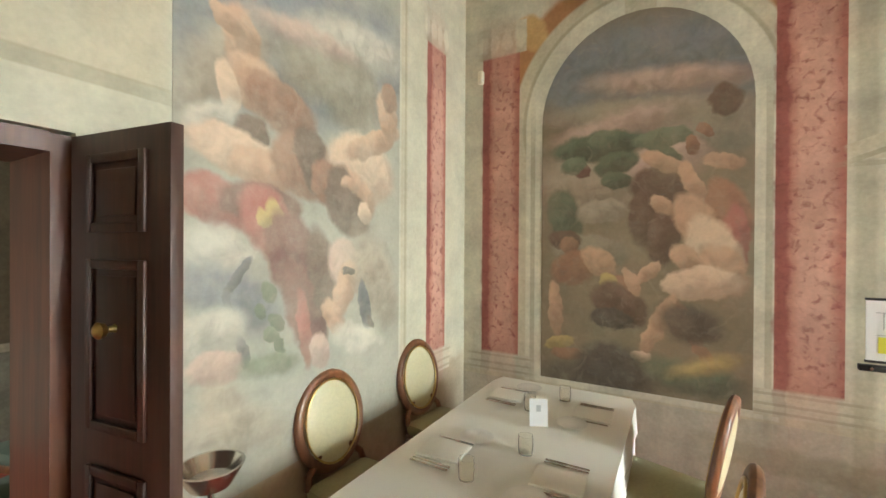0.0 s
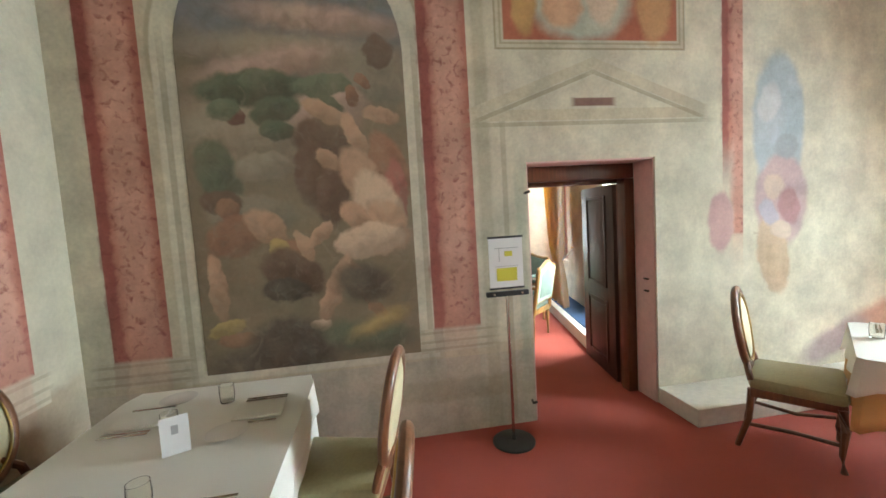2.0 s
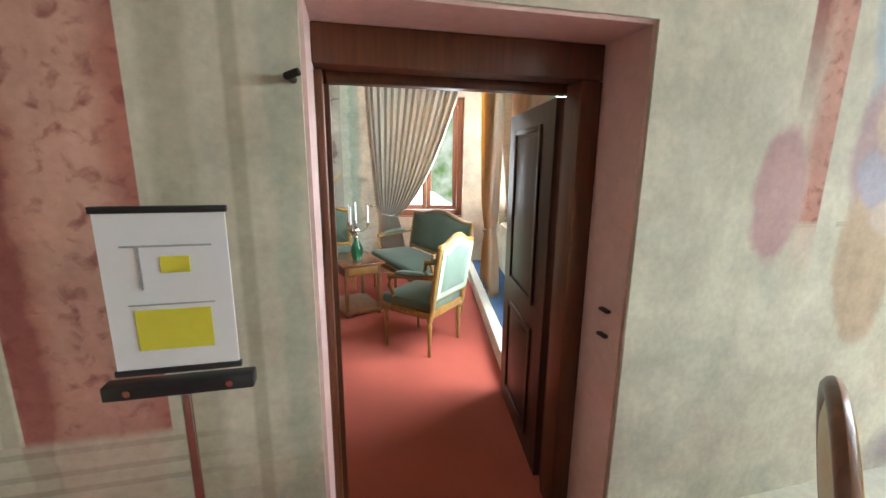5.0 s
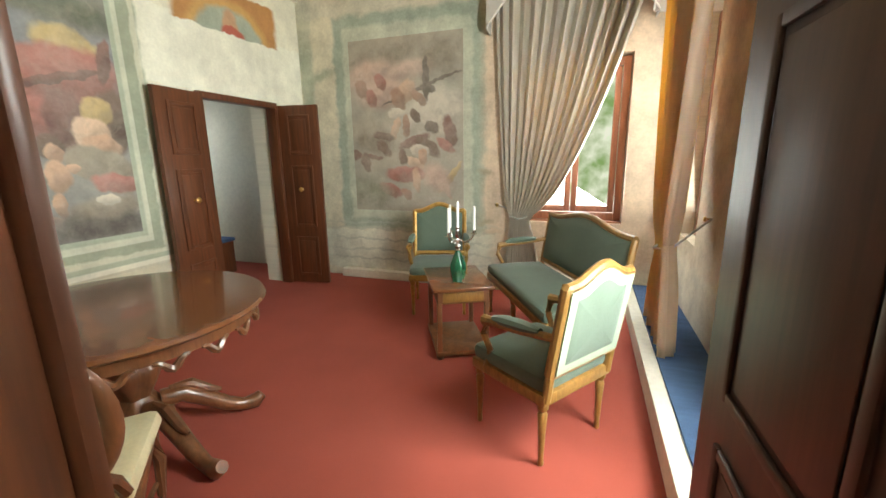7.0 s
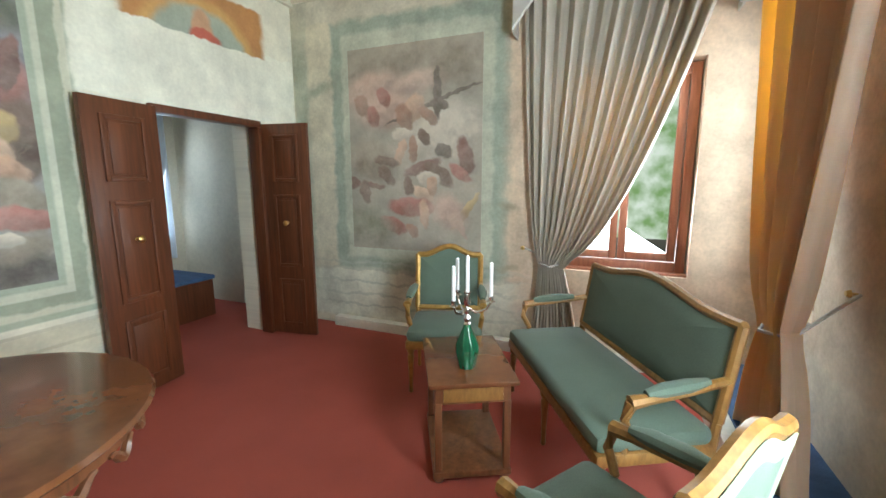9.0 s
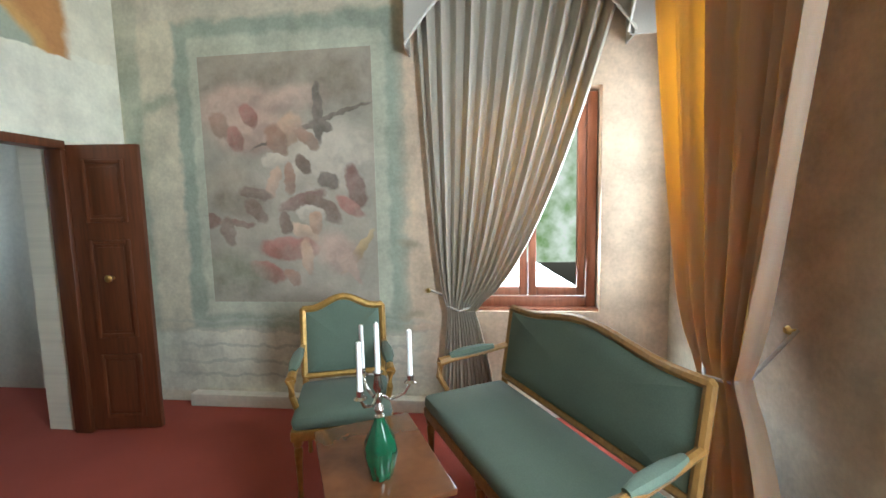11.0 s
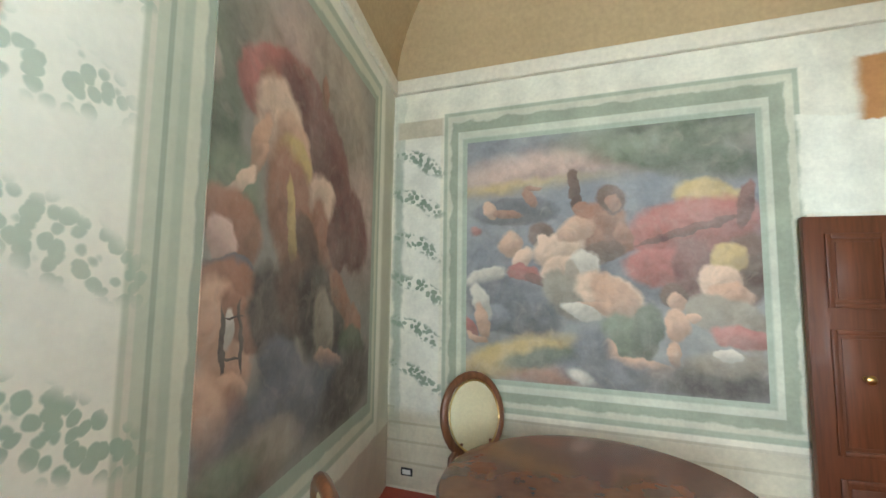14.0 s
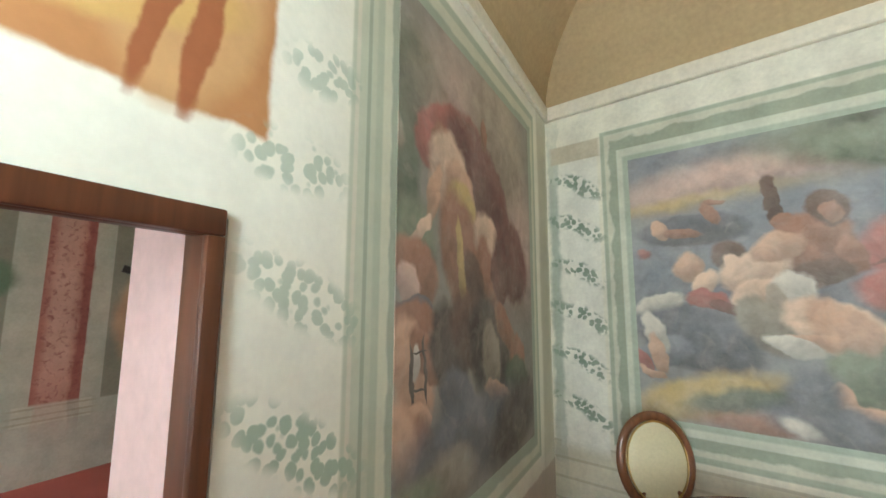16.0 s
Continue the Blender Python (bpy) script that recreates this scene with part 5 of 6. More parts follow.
def cloth_table(m, w, d, label, base="legs"):
    t = thing("restaurant_table", m, label, "table")
    part("tabletop", B(-w / 2 + 0.01, -d / 2 + 0.01, 0.7, w / 2 - 0.01, d / 2 - 0.01, 0.738), WOOD, t)
    part("column", L([(0.035, 0.02), (0.035, 0.7)], 16), STEEL, t)
    part("base_plate", L([(0.27, 0), (0.27, 0.008), (0.22, 0.016), (0.05, 0.024), (0.04, 0.03)], 36), STEEL, t, "round polished steel foot")
    under = tagged(link("tablecloth", draped_cloth(w, d, 0.74, 0.36), UNDERCLOTH if base == "peach" else CLOTH, m, True), "long plain tablecloth hanging in soft folds", "tablecloth")
    top = tagged(link("tablecloth", draped_cloth(w + 0.012, d + 0.012, 0.745, 0.16, 0.03), CLOTH, m, True), "white overlay tablecloth with pressed creases", "tablecloth")
    for ob, th in ((under, 0.002), (top, 0.002)):
        so = ob.modifiers.new("thick", "SOLIDIFY")
        so.thickness = th
    return t


def setting(m, flip=False):
    """One cover: side plate, folded napkin, cutlery and glass."""
    pl = thing("side_plate", m @ pose(-0.2, 0.08, 0.748), "small white china side plate", "plate", "side plates")
    part("dish", L([(0.045, 0), (0.05, 0.004), (0.085, 0.012), (0.088, 0.014), (0.083, 0.015), (0.05, 0.007), (0.01, 0.006)], 28), CHINA, pl)
    nap = tagged(link("napkin", B(-0.09, -0.11, 0.748, 0.09, 0.11, 0.762, bevel=0.005), CLOTH, m @ pose(0, 0, 0, 0, 0, 4), True), "folded white linen napkin", "napkin", "napkins")
    for name, x in (("fork", -0.12), ("knife", 0.125), ("knife", 0.15)):
        k = thing(name, m @ pose(x, 0, 0.75), "polished steel table " + name, "cutlery", "cutlery")
        part("handle", B(-0.006, -0.1, 0, 0.006, 0.0, 0.005, bevel=0.002), STEEL, k)
        part("blade" if name == "knife" else "tines", B(-0.009, 0.0, 0.001, 0.009, 0.1, 0.004, bevel=0.0015), STEEL, k)
    g = thing("wine_glass", m @ pose(0.16, 0.2, 0.748), "clear low stemmed glass", "glass", "glasses")
    part("bowl", L([(0.012, 0.0), (0.034, 0.002), (0.038, 0.05), (0.035, 0.09), (0.033, 0.09), (0.034, 0.05), (0.03, 0.008), (0.006, 0.006)], 20), CRYSTAL, g)


def door_leaf(m, w, h, label, knob_side=1, panels=((0.1, 0.36), (0.4, 0.66), (0.7, 0.95)), wood=None, knob_at=0.55):
    """A panelled leaf; hinge at the origin, reaching along +x."""
    d = thing("door_leaf", m, label, "door")
    part("slab", B(0, -0.02, 0.012, w, 0.02, h, bevel=0.003), wood or MAHOGANY, d)
    for a, b in panels:
        for sy in (-1, 1):
            x0, x1, z0, z1 = w * 0.2, w * 0.8, h * a, h * b
            y0, y1 = sorted((sy * 0.0205, sy * 0.034))
            bm = bmesh.new()
            for q in ((x0, z0, x0 + 0.03, z1), (x1 - 0.03, z0, x1, z1), (x0 + 0.03, z0, x1 - 0.03, z0 + 0.03), (x0 + 0.03, z1 - 0.03, x1 - 0.03, z1)):
                box(bm, q[0], y0, q[1], q[2], y1, q[3], bevel=0.005)
            mo = part("panel_moulding", bm, wood or MAHOGANY, d)
            y2, y3 = sorted((sy * 0.0205, sy * 0.027))
            part("panel", B(x0 + 0.05, y2, z0 + 0.05, x1 - 0.05, y3, z1 - 0.05, bevel=0.004), wood or MAHOGANY, mo)
    kn = L([(0.022, 0), (0.012, 0.006), (0.009, 0.025), (0.022, 0.035), (0.026, 0.05), (0.015, 0.06), (0.003, 0.062)], 16, pose(w * 0.5, -0.022 * knob_side, h * knob_at, 90 * knob_side))
    part("knob", kn, BRASS, d, "round brass knob")
    return d


def drape(name, m, left, right, z0, z1, pleats, depth, material, label, tie=None):
    """A pleated curtain; left(z) and right(z) give its edges."""
    bm = bmesh.new()
    nx, nz = pleats * 8, 40
    rows = []
    for k in range(nz + 1):
        z = z0 + (z1 - z0) * k / nz
        a, b = left(z), right(z)
        amp = depth * min(1, 0.35 + (b - a) / 1.0)
        rows.append([bm.verts.new((a + (b - a) * i / nx, amp * (math.sin(2 * math.pi * pleats * i / nx) + 0.4 * math.sin(2 * math.pi * pleats * i / nx * 0.37 + z * 0.5)), z)) for i in range(nx + 1)])
    for a, b in zip(rows, rows[1:]):
        for i in range(nx):
            bm.faces.new((a[i], a[i + 1], b[i + 1], b[i]))
    c = thing(name, m, label, "curtain", "drapes")
    cl = part("cloth", bm, material, c)
    so = cl.modifiers.new("thick", "SOLIDIFY")
    so.thickness = 0.003
    if tie:
        (x, z, half), hook = tie
        ob = part("tieback", T([(x - half, 0, z), (x, -depth * 1.2 - 0.02, z - 0.02), (x + half, 0, z), hook], 0.009, 8), VALANCE, c, "pale cord tieback")
        part("hook", L([(0.006, 0), (0.006, 0.03), (0.02, 0.035), (0.012, 0.05)], 12, pose(*hook) @ pose(0, 0, 0, 90)), BRASS, ob)
    return c


def smooth_between(z, stops):
    for (za, a), (zb, b) in zip(stops, stops[1:]):
        if z <= zb:
            t = max(0, (z - za) / (zb - za))
            t = t * t * (3 - 2 * t)
            return a + (b - a) * t
    return stops[-1][1]


def pelmet(m, x0, x1, z0, z1, label):
    """Shaped pelmet with a scalloped edge and bead fringe."""
    c = thing("pelmet", m, label, "pelmet")
    bm = bmesh.new()
    n = 48
    edge = lambda t: z0 + (z1 - z0) * (0.1 + 0.5 * abs(math.sin(math.pi * t)) ** 0.8 + 0.09 * math.sin(math.pi * t * 3) ** 2)
    grid = [[bm.verts.new((x0 + (x1 - x0) * i / n, y, z)) for z in (z1, edge(i / n))] for y in (-0.2, -0.19) for i in range(n + 1)]
    f, g = grid[:n + 1], grid[n + 1:]
    for s in (f, g):
        for i in range(n):
            bm.faces.new((s[i][0], s[i + 1][0], s[i + 1][1], s[i][1]))
    for i in range(n):
        bm.faces.new((f[i][1], f[i + 1][1], g[i + 1][1], g[i][1]))
    part("fabric", bm, VALANCE, c)
    for x in (x0, x1):
        part("side", B(x - 0.006, -0.19, z0 + 0.06, x + 0.006, 0, z1), VALANCE, c)
    part("fringe", T([(x0 + (x1 - x0) * i / (2 * n), -0.2, edge(i / 2 / n)) for i in range(2 * n + 1)], [0.011 if i % 2 else 0.007 for i in range(2 * n + 1)], 6), CLOTH, c, "beaded fringe")
    return c


def casement(m, w, z0, z1, label, cat="window"):
    """Window frame across local x, in the wall's thickness along y."""
    wn_ = thing("window", m, label, cat)
    bm = bmesh.new()
    for q in ((-w / 2, z0, -w / 2 + 0.07, z1), (w / 2 - 0.07, z0, w / 2, z1), (-w / 2 + 0.07, z0, w / 2 - 0.07, z0 + 0.08), (-w / 2 + 0.07, z1 - 0.08, w / 2 - 0.07, z1)):
        box(bm, q[0], -0.035, q[1], q[2], 0.035, q[3], bevel=0.006)
    fr = part("window_frame", bm, REDWOOD, wn_)
    for sx in (-1, 1):
        a, b = sorted((sx * 0.005, sx * (w / 2 - 0.075)))
        bm = bmesh.new()
        for q in ((a, z0 + 0.085, a + 0.06, z1 - 0.085), (b - 0.06, z0 + 0.085, b, z1 - 0.085), (a + 0.06, z0 + 0.085, b - 0.06, z0 + 0.15), (a + 0.06, z1 - 0.15, b - 0.06, z1 - 0.085)):
            box(bm, q[0], -0.025, q[1], q[2], 0.025, q[3], bevel=0.006)
        sash = part("sash", bm, REDWOOD, wn_)
        pane = part("pane", B(a + 0.058, -0.003, z0 + 0.148, b - 0.058, 0.003, z1 - 0.148), PANE, sash)
        pane.visible_shadow = False
    part("sill", B(-w / 2 - 0.03, -0.09, z0 - 0.035, w / 2 + 0.03, 0.04, z0 - 0.002, bevel=0.006), REDWOOD, wn_)
    return wn_


# ---- first room ----
for y in (-1.77, -0.86):
    oval_chair(facing(-2.78, y, 1, -0.08), "walnut oval-backed chair in cream leather against the frescoed wall")
oval_chair(facing(-1.42, -0.98, -1, 0.22), "walnut oval-backed chair drawn up to the laid table")
oval_chair(facing(-1.44, -1.78, -1, 0.1), "walnut oval-backed chair drawn up to the laid table")
cloth_table(pose(-2.06, -1.46, 0), 0.96, 1.96, "long restaurant table laid for four under white cloths")
for x, y, r in ((-2.33, -0.85, -90), (-2.33, -1.72, -90), (-1.78, -0.9, 90), (-1.78, -1.7, 90)):
    setting(pose(x, y, 0, 0, 0, r))
card = thing("table_card", pose(-2.02, -1.2, 0.748, 0, 0, 25), "small folded table card with print", "card")
part("panel", B(-0.05, -0.018, 0, 0.05, -0.016, 0.15, m=pose(0, 0, 0, -6)), PAPER, card)
part("print", B(-0.012, -0.0195, 0.08, 0.012, -0.0185, 0.115, m=pose(0, 0, 0, -6)), GREY, card)
oval_chair(facing(1.45, -0.76, 0.63, -0.77), "walnut oval-backed chair beside the window table")
oval_chair(facing(2.72, -0.82, -0.85, -0.5), "walnut oval-backed chair in cream leather behind window table")
cloth_table(pose(1.93, -1.26, 0, 0, 0, 38.5), 0.86, 0.86, "square restaurant table with peach cloth on steel foot", "peach")
setting(pose(2.02, -0.98, 0, 0, 0, 128))
setting(pose(2.15, -1.4, 0, 0, 0, -52))
# floor ashtray: a steel bowl on a stem and foot
bowl = thing("ashtray_stand", pose(-2.76, -2.62, 0), "small steel bowl on a slender floor stand", "stand")
part("bowl", L([(0.02, 0.9), (0.07, 0.91), (0.1, 0.96), (0.11, 0.98), (0.1, 0.98), (0.07, 0.93), (0.01, 0.92)], 24), STEEL, bowl)
part("stem", L([(0.012, 0.02), (0.012, 0.9)], 10), STEEL, bowl)
part("foot", L([(0.12, 0), (0.12, 0.012), (0.03, 0.025), (0.013, 0.03)], 24), STEEL, bowl)
sign = thing("sign_stand", pose(-0.3, -0.24, 0, 0, 0, 0), "black metal stand holding a printed floor plan", "sign")
part("base", L([(0.15, 0), (0.15, 0.012), (0.14, 0.02), (0.02, 0.026), (0.015, 0.04)], 36), BLACK, sign, "round black foot")
part("pole", L([(0.011, 0.03), (0.011, 1.06)], 12), STEEL, sign)
part("tray", B(-0.15, -0.03, 1.06, 0.15, 0.01, 1.095, bevel=0.005), BLACK, sign)
for x in (-0.1, 0.1):
    part("screw", L([(0.008, 0), (0.008, 0.004)], 10, pose(x, -0.03, 1.078, 90)), STEEL, sign)
sheet = part("sheet", B(-0.12, -0.012, 1.12, 0.12, -0.006, 1.46), PAPER, sign, "printed plan in clear sleeve")
for z in (1.108, 1.46):
    part("clip_bar", B(-0.125, -0.016, z, 0.125, -0.002, z + 0.014, bevel=0.002), BLACK, sign)
part("yellow_area", B(-0.07, -0.0145, 1.165, 0.075, -0.0125, 1.255), YELLOW, sheet)
part("yellow_area", B(-0.01, -0.0145, 1.335, 0.045, -0.0125, 1.37), YELLOW, sheet)
for q in ((-0.08, 1.39, 0.09, 1.394), (-0.05, 1.3, -0.046, 1.39), (-0.08, 1.265, 0.085, 1.268)):
    part("plan_line", B(q[0], -0.0145, q[1], q[2], -0.0125, q[3]), GREY, sheet)
for x, z in ((-0.05, 1.77), (-0.06, 0.17)):
    hk = thing("iron_hinge_pin", pose(x, 0, z), "old iron hinge pin in the wall", "hook", "hinge pins")
    part("pin", T([(0, 0, 0), (-0.01, -0.05, 0), (0.02, -0.06, 0.01)], 0.01, 8), SOOT, hk)
for z in (0.92, 1.02):
    hk = thing("iron_keeper", pose(DX1 - 0.012, 0.1, z), "rusted iron keeper in the door reveal", "hook", "hinge pins")
    part("pin", B(-0.02, -0.025, -0.006, 0, 0.025, 0.006, bevel=0.002), SOOT, hk)
door_leaf(pose(WA + 0.02, -2.88, 0, 0, 0, 8), 0.48, 2.1, "open dark mahogany door leaf with brass knob", 1, ((0.08, 0.5), (0.555, 0.81), (0.85, 0.967)), SHADEWOOD, 0.71)
dark_frame = slab("trim_west_door_frame", MAHOGANY, "dark wooden door lining", "door frame", (WA - 0.4, -2.94, 0, WA - 0.02, -2.885, 2.11), (WA - 0.4, -3.945, 0, WA - 0.02, -3.89, 2.11), (WA - 0.4, -3.89, 2.05, WA - 0.02, -2.94, 2.115))
oval_chair(facing(-4.3, -2.7, -0.2, 1), "dark chair in the dim next room", GREENFAB)
oval_chair(facing(-4.9, -2.4, 0.3, -1), "dark chair in the dim next room", GREENFAB)
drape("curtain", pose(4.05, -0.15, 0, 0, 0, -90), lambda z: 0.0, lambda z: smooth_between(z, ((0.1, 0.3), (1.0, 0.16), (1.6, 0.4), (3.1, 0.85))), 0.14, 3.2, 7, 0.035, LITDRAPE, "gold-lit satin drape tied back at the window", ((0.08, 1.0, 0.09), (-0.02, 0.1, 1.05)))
# the window at y -3.3 is assumed, added out of view
for y, w in ((-1.575, 1.65), (-3.3, 1.1)):
    casement(pose(4.38, y, 0, 0, 0, 90), w, 0.58, 2.98, "tall assumed red-brown casement window, out of view")

# ---- doorway ----
fr = thing("door_frame", pose(0, 0, 0), "polished dark wooden door frame round the doorway", "door frame")
for nm, q in (("jamb", (DX0 + 0.013, 0.3, 0, 0.01, 0.4, 1.86)), ("jamb", (DX1 - 0.1, 0.25, 0, DX1 - 0.012, 0.36, 1.86)), ("head", (DX0 + 0.012, 0.25, 1.865, DX1 - 0.012, 0.36, DZ - 0.012)),
              ("architrave", (-0.012, 0.402, 0, 0.03, 0.425, 1.83)), ("architrave", (DX1 - 0.07, 0.402, 0, DX1 + 0.06, 0.425, 1.83)), ("architrave", (-0.012, 0.402, 1.83, DX1 + 0.06, 0.425, 1.89)), ("rebate", (0.02, 0.362, 1.83, DX1 - 0.04, 0.4, 1.87))):
    part(nm, B(*q, bevel=0.006), MAHOGANY, fr)
door_leaf(pose(0.955, 0.44, 0, 0, 0, 80.5), 0.82, 1.83, "open dark mahogany door with raised panels", 1, ((0.07, 0.4), (0.47, 0.95)), SHADEWOOD)

# ---- second room ----
arm_seat("armchair", RB @ facing(0.27, 2.24, -0.83, 0.57), 0.54, "gilded walnut armchair in sage green with pale back", "armchair", back_mat=PALEGREEN, group="green armchairs")
arm_seat("armchair", RB @ facing(-0.88, 3.84, 0.3, -0.95), 0.56, "gilded armchair in sage green against the fresco", "armchair", frame_mat=GILT, group="green armchairs")
arm_seat("settee", RB @ facing(0.16, 3.42, -0.87, -0.49), 1.32, "two-seat settee in sage green velvet with gilded frame", "sofa", 0.56, legs=(-1, 0, 1))
st = thing("side_table", RB @ pose(-0.47, 3.1, 0, 0, 0, 28), "small inlaid walnut side table with lower shelf", "table")
part("tabletop", B(-0.225, -0.31, 0.53, 0.225, 0.31, 0.555, bevel=0.006), TABLEWOOD, st)
part("apron", B(-0.19, -0.275, 0.43, 0.19, 0.275, 0.53, bevel=0.004), WOOD, st)
part("drawer_front", B(-0.15, -0.283, 0.445, 0.15, -0.275, 0.518, bevel=0.003), OLIVEWOOD, st, "lighter inlaid drawer front")
for x in (-0.175, 0.175):
    for y in (-0.26, 0.26):
        part("leg", B(x - 0.018, y - 0.018, 0.06, x + 0.018, y + 0.018, 0.44, bevel=0.004), WOOD, st)
part("shelf", B(-0.2, -0.285, 0.03, 0.2, 0.285, 0.065, bevel=0.006), WOOD, st)
for x in (-0.17, 0.17):
    for y in (-0.25, 0.25):
        part("foot", L([(0.022, 0), (0.03, 0.012), (0.02, 0.03)], 12, pose(x, y, 0)), WOOD, st)
va = thing("candelabrum", RB @ pose(-0.42, 2.98, 0.555), "silver candelabrum rising from a ribbed green glass vase", "candelabrum")
bm = L([(0.035, 0), (0.042, 0.005), (0.05, 0.04), (0.062, 0.1), (0.058, 0.14), (0.035, 0.19), (0.02, 0.225), (0.018, 0.24)], 40)
for v in bm.verts:
    k = 1 + 0.06 * math.sin(8 * math.atan2(v.co.y, v.co.x) + v.co.z * 14)
    v.co.x, v.co.y = v.co.x * k, v.co.y * k
part("vase", bm, GREENGLASS, va, "ribbed dark green glass vase")
part("stem", L([(0.02, 0.24), (0.012, 0.25), (0.02, 0.27), (0.009, 0.29), (0.016, 0.31), (0.009, 0.33), (0.02, 0.35), (0.012, 0.4), (0.02, 0.41)], 14), STEEL, va)
for a in (15, 135, 255):
    d = Vector((math.cos(radians(a)), math.sin(radians(a)), 0)) * 0.12
    part("branch", T([(0, 0, 0.33), d * 0.35 + Vector((0, 0, 0.3)), d * 0.8 + Vector((0, 0, 0.32)), d + Vector((0, 0, 0.36))], 0.006, 8), STEEL, va)
    part("socket", L([(0.006, 0.355), (0.024, 0.362), (0.012, 0.37), (0.013, 0.39)], 14, pose(d.x, d.y, 0)), STEEL, va)
    part("candle", L([(0.01, 0.385), (0.009, 0.56), (0.002, 0.565)], 12, pose(d.x, d.y, 0)), WAX, va)
part("candle", L([(0.01, 0.41), (0.009, 0.59), (0.002, 0.6)], 12), WAX, va)

rt = thing("pedestal_table", RB @ pose(-1.66, 1.42, 0), "round polished walnut table on carved pedestal", "table")
part("tabletop", L([(0.6, 0.745), (0.645, 0.75), (0.66, 0.765), (0.65, 0.78), (0.6, 0.784), (0.01, 0.785)], 64), TABLEWOOD, rt, "glossy burr walnut top")
part("apron", L([(0.57, 0.68), (0.6, 0.685), (0.6, 0.745), (0.57, 0.746)], 64), WOOD, rt)
for i in range(20):
    a = 2 * math.pi * i / 20
    c = Vector((0.6 * math.cos(a), 0.6 * math.sin(a), 0.685))
    tng = Vector((-math.sin(a), math.cos(a), 0))
    part("carved_scroll", T([c + tng * (0.085 * k / 8 - 0.0425) * 1.6 + Vector((0, 0, -0.03 * math.sin(math.pi * k / 8) + 0.012 * math.sin(3 * math.pi * k / 8))) for k in range(9)], [0.006 + 0.012 * math.sin(math.pi * k / 8) for k in range(9)], 6), WOOD, rt)
bm = L([(0.14, 0.16), (0.17, 0.2), (0.1, 0.25), (0.07, 0.3), (0.12, 0.4), (0.13, 0.46), (0.08, 0.54), (0.1, 0.6), (0.16, 0.66), (0.2, 0.69)], 32)
for v in bm.verts:
    k = 1 + 0.09 * math.sin(6 * math.atan2(v.co.y, v.co.x))
    v.co.x, v.co.y = v.co.x * k, v.co.y * k
part("pedestal", bm, WOOD, rt, "heavily carved baluster")
for a in (-5, 58, 148, 238):
    d = Vector((math.cos(radians(a)), math.sin(radians(a)), 0))
    prof = ((0.1, 0.24, 0.05), (0.2, 0.24, 0.05), (0.3, 0.17, 0.045), (0.4, 0.09, 0.04), (0.48, 0.05, 0.035), (0.55, 0.045, 0.045), (0.59, 0.075, 0.03))
    leg = part("leg", T([d * r + Vector((0, 0, z)) for r, z, _ in prof], [w for _, _, w in prof], 10), WOOD, rt, "scrolled carved foot")
    part("acanthus", T([d * r + Vector((0, 0, z + 0.04)) for r, z in ((0.14, 0.25), (0.24, 0.24), (0.33, 0.17), (0.38, 0.15))], [0.012, 0.03, 0.024, 0.01], 8), WOOD, leg)
oval_chair(RB @ facing(-1.14, 0.85, -0.75, 0.66), "light walnut oval-backed chair at the pedestal table", CREAM)
oval_chair(RB @ facing(-2.32, 0.86, 0.7, 0.7), "walnut oval-backed chair tucked beside the pedestal table", CREAM)

# double door to the hall
dfr = thing("door_frame", RB, "dark wooden frame of the double door", "door frame")
for nm, q in (("jamb", (WB - 0.1, 3.092, 0, WB + 0.03, 3.13, 2.02)), ("jamb", (WB - 0.1, 4.07, 0, WB + 0.03, 4.108, 2.02)), ("head", (WB - 0.1, 3.092, 2.02, WB + 0.03, 4.108, 2.078))):
    part(nm, B(*q, bevel=0.005), MAHOGANY, dfr)
door_leaf(RB @ pose(WB + 0.06, 3.1, 0, 0, 0, -84), 0.5, 2.05, "open mahogany leaf folded back on the wall", -1, ((0.05, 0.28), (0.34, 0.68), (0.74, 0.95)))
door_leaf(RB @ pose(WB + 0.03, 4.12, 0, 0, 0, 9), 0.47, 2.05, "open mahogany leaf standing into the room", 1, ((0.05, 0.28), (0.34, 0.68), (0.74, 0.95)))
bench = thing("bench", RB @ pose(-4.45, 3.9, 0), "dark wooden chest bench under the hall window", "bench")
part("body", B(-0.54, -0.6, 0, 0.5, 0.4, 0.42, bevel=0.008), MAHOGANY, bench)
part("cushion", B(-0.54, -0.6, 0.422, 0.52, 0.42, 0.47, bevel=0.015), BLUECARPET, bench, "dark blue cushion")
casement(RB @ pose(-5.1, 4.2, 0, 0, 0, 90), 0.8, 0.62, 2.28, "small hall window")
drape("lace_curtain", RB @ pose(-4.93, 4.58, 0, 0, 0, -90), lambda z: 0, lambda z: 0.72, 0.55, 2.4, 9, 0.02, VOILE, "white lace curtain over the hall window")

# windows, drapes and pelmets
casement(RB @ pose(0.29, NB + 0.12, 0), 1.0, 0.8, 2.38, "assumed red-brown casement window, out of view behind drapes")
casement(RB @ pose(EB + 0.15, 4.1, 0, 0, 0, 90), 0.6, 0.77, 2.58, "assumed red-brown casement window, out of view behind drapes")
# unseen window, added to go with the fill lamp
casement(RB @ pose(EB + 0.2, 1.6, 0, 0, 0, 90), 0.98, 0.77, 2.58, "assumed red-brown casement window, out of view")
def swept(z, at, span, tie, power=0.6):
    return at + span * (max(0, z - tie) / (3.3 - tie)) ** power


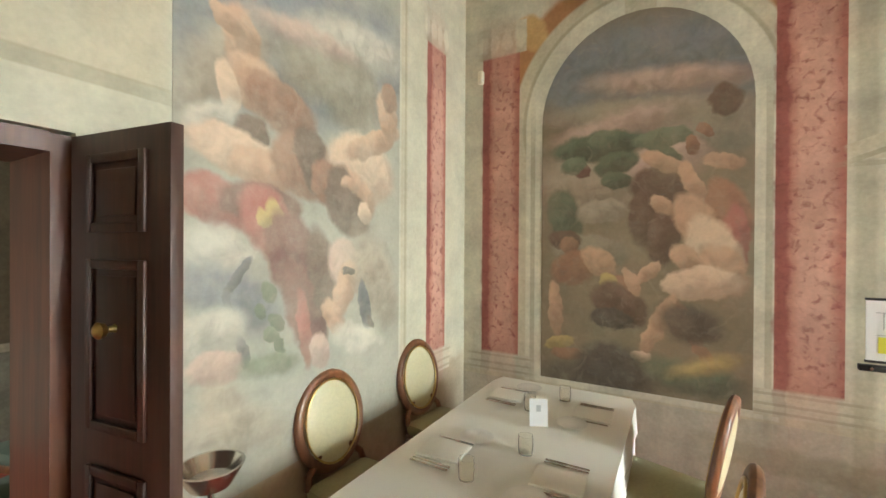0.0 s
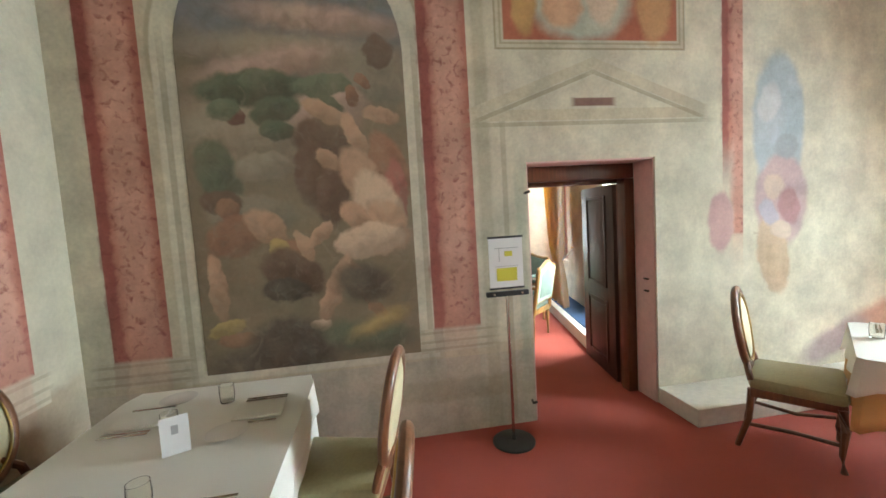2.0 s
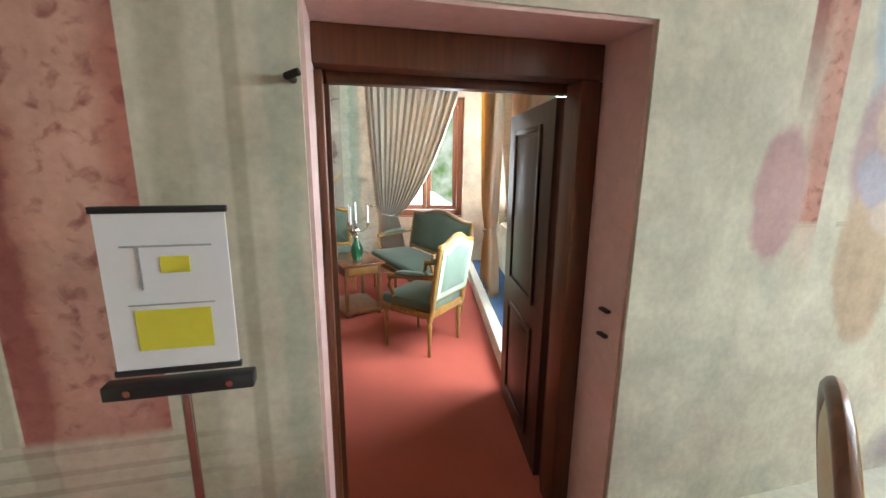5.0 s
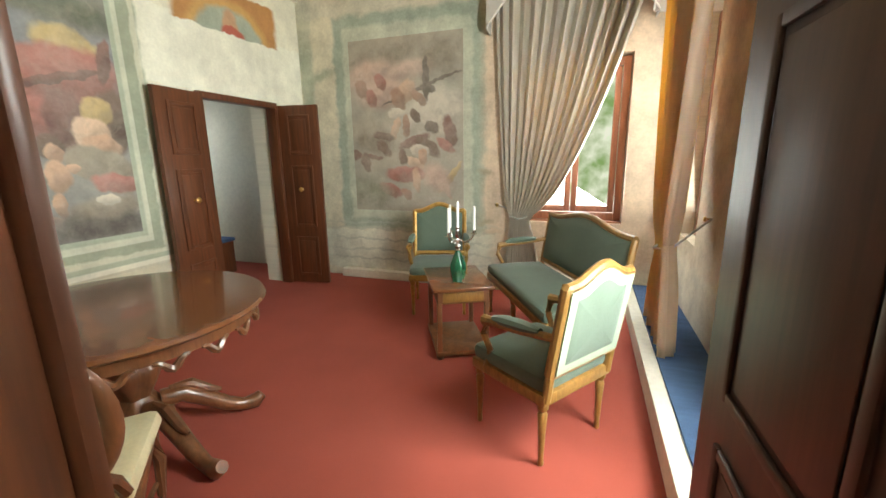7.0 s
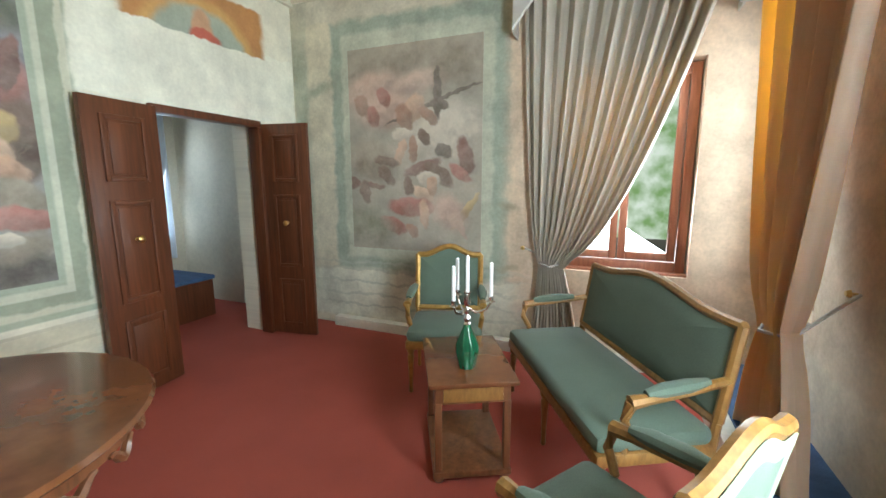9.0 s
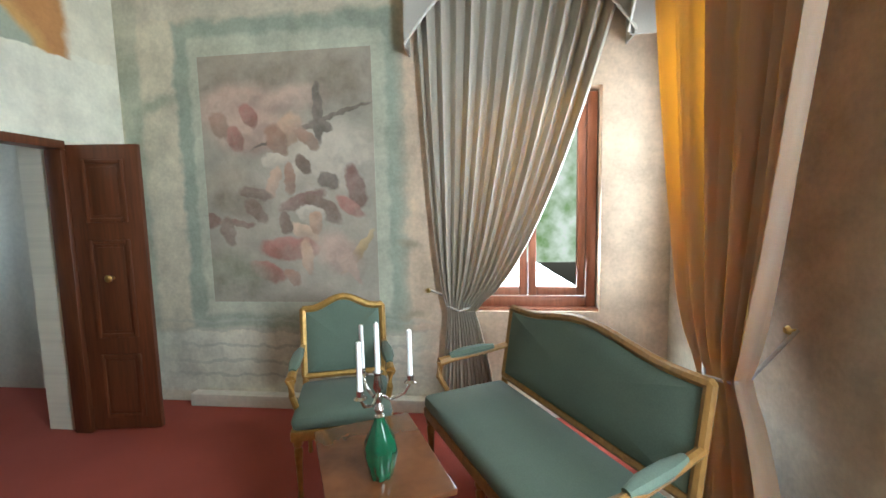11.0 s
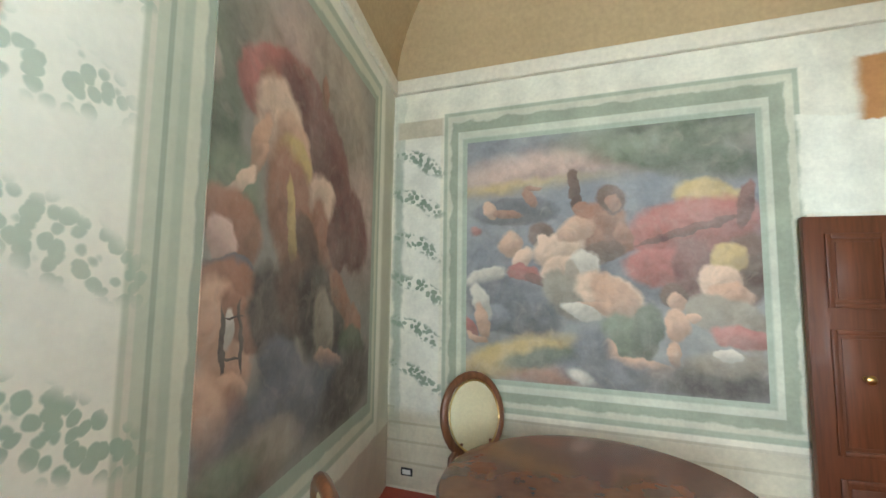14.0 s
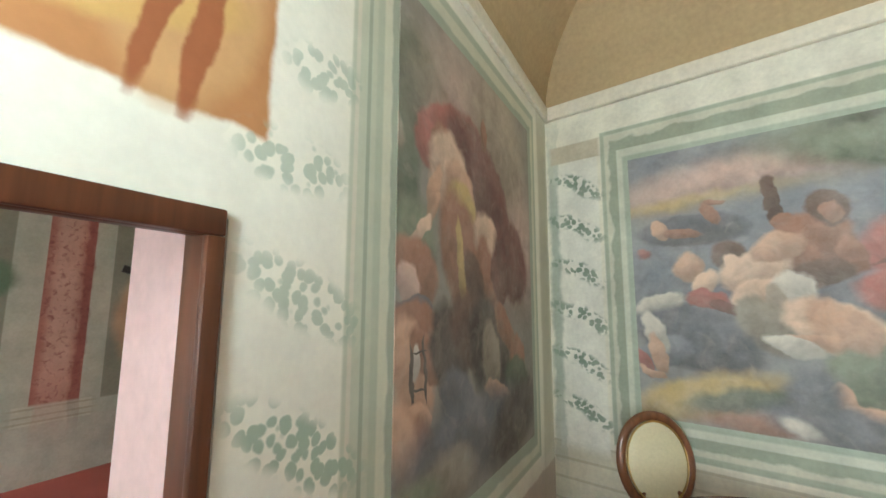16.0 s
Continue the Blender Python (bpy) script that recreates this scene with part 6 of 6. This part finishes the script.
drape("curtain", RB @ pose(0, NB - 0.09, 0), lambda z: swept(z, -0.31, -0.2, 0.84, 0.5) if z > 0.84 else -0.31 - 0.06 * (0.84 - z) / 0.7,
      lambda z: swept(z, -0.13, 1.1, 0.84) if z > 0.84 else -0.13 + 0.18 * ((0.84 - z) / 0.74) ** 0.7, 0.1, 3.2, 13, 0.035, PALEDRAPE, "taupe satin drape swept to one side and tied", ((-0.22, 0.84, 0.09), (-0.46, 0.08, 0.95)))
pelmet(RB @ pose(0, NB, 0), -0.56, 0.95, 2.6, 3.36, "pale grey shaped pelmet with beaded fringe")
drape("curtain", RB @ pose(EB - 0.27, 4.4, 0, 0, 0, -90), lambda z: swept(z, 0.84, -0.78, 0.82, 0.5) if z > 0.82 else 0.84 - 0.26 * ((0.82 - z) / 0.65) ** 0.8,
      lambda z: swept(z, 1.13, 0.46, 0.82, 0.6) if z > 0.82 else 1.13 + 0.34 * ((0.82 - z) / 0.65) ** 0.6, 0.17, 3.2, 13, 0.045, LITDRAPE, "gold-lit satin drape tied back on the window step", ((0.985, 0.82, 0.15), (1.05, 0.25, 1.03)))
pelmet(RB @ pose(EB - 0.17, 4.45, 0, 0, 0, -90), 0.0, 1.6, 2.6, 3.36, "pale grey shaped pelmet with beaded fringe")
so = thing("wall_socket", RB @ pose(WB, 0.02, 0.14), "white wall socket in dark frame", "socket")
part("plate", B(0, -0.05, -0.03, 0.008, 0.05, 0.03, bevel=0.003), BLACK, so)
part("insert", B(0.008, -0.035, -0.018, 0.012, 0.035, 0.018, bevel=0.002), CHINA, so)

ch = thing("chandelier", RB @ pose(-1.02, 2.62, -0.14), "clear cut-glass chandelier with hanging drops", "chandelier")
part("stem", L([(0.01, 2.95), (0.03, 3.0), (0.05, 3.05), (0.02, 3.12), (0.045, 3.25), (0.02, 3.35), (0.02, 3.6), (0.05, 3.7), (0.012, 3.8), (0.012, 4.15)], 16), CRYSTAL, ch)
part("canopy", L([(0.02, 4.1), (0.07, 4.15), (0.07, 4.19)], 20), BRASS, ch)


def drop(h):
    return L([(0.002, 0), (0.018, 0.02), (0.024, 0.04), (0.012, 0.06), (0.022, 0.08), (0.016, 0.1), (0.006, h - 0.01), (0.003, h)], 8)


dm = None
for i in range(8):
    a = 2 * math.pi * i / 8 + 0.2
    d = Vector((math.cos(a), math.sin(a), 0))
    part("arm", T([d * 0.03 + Vector((0, 0, 3.1)), d * 0.15 + Vector((0, 0, 3.0)), d * 0.3 + Vector((0, 0, 3.03)), d * 0.38 + Vector((0, 0, 3.15))], 0.011, 8), CRYSTAL, ch)
    part("cup", L([(0.01, 3.14), (0.05, 3.16), (0.055, 3.17), (0.015, 3.175), (0.014, 3.24)], 12, pose(d.x * 0.38, d.y * 0.38, 0)), CRYSTAL, ch)
    for r, z in ((0.38, 3.02), (0.22, 2.86)):
        dr = part("drop", drop(0.13), CRYSTAL, ch, smooth=False)
        dr.location = (d.x * r, d.y * r, z)
dr = part("drop", drop(0.16), CRYSTAL, ch, smooth=False)
dr.location = (0, 0, 2.8)

# glowing backdrop sheets for the garden beyond the windows
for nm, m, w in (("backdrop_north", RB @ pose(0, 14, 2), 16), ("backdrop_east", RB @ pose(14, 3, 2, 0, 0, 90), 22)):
    tagged(link(nm, B(-w, -0.02, -2.1, w, 0.02, 3.2), GARDEN, m), "glowing backdrop sheet of garden greenery beyond the window", "garden", kind="structure")
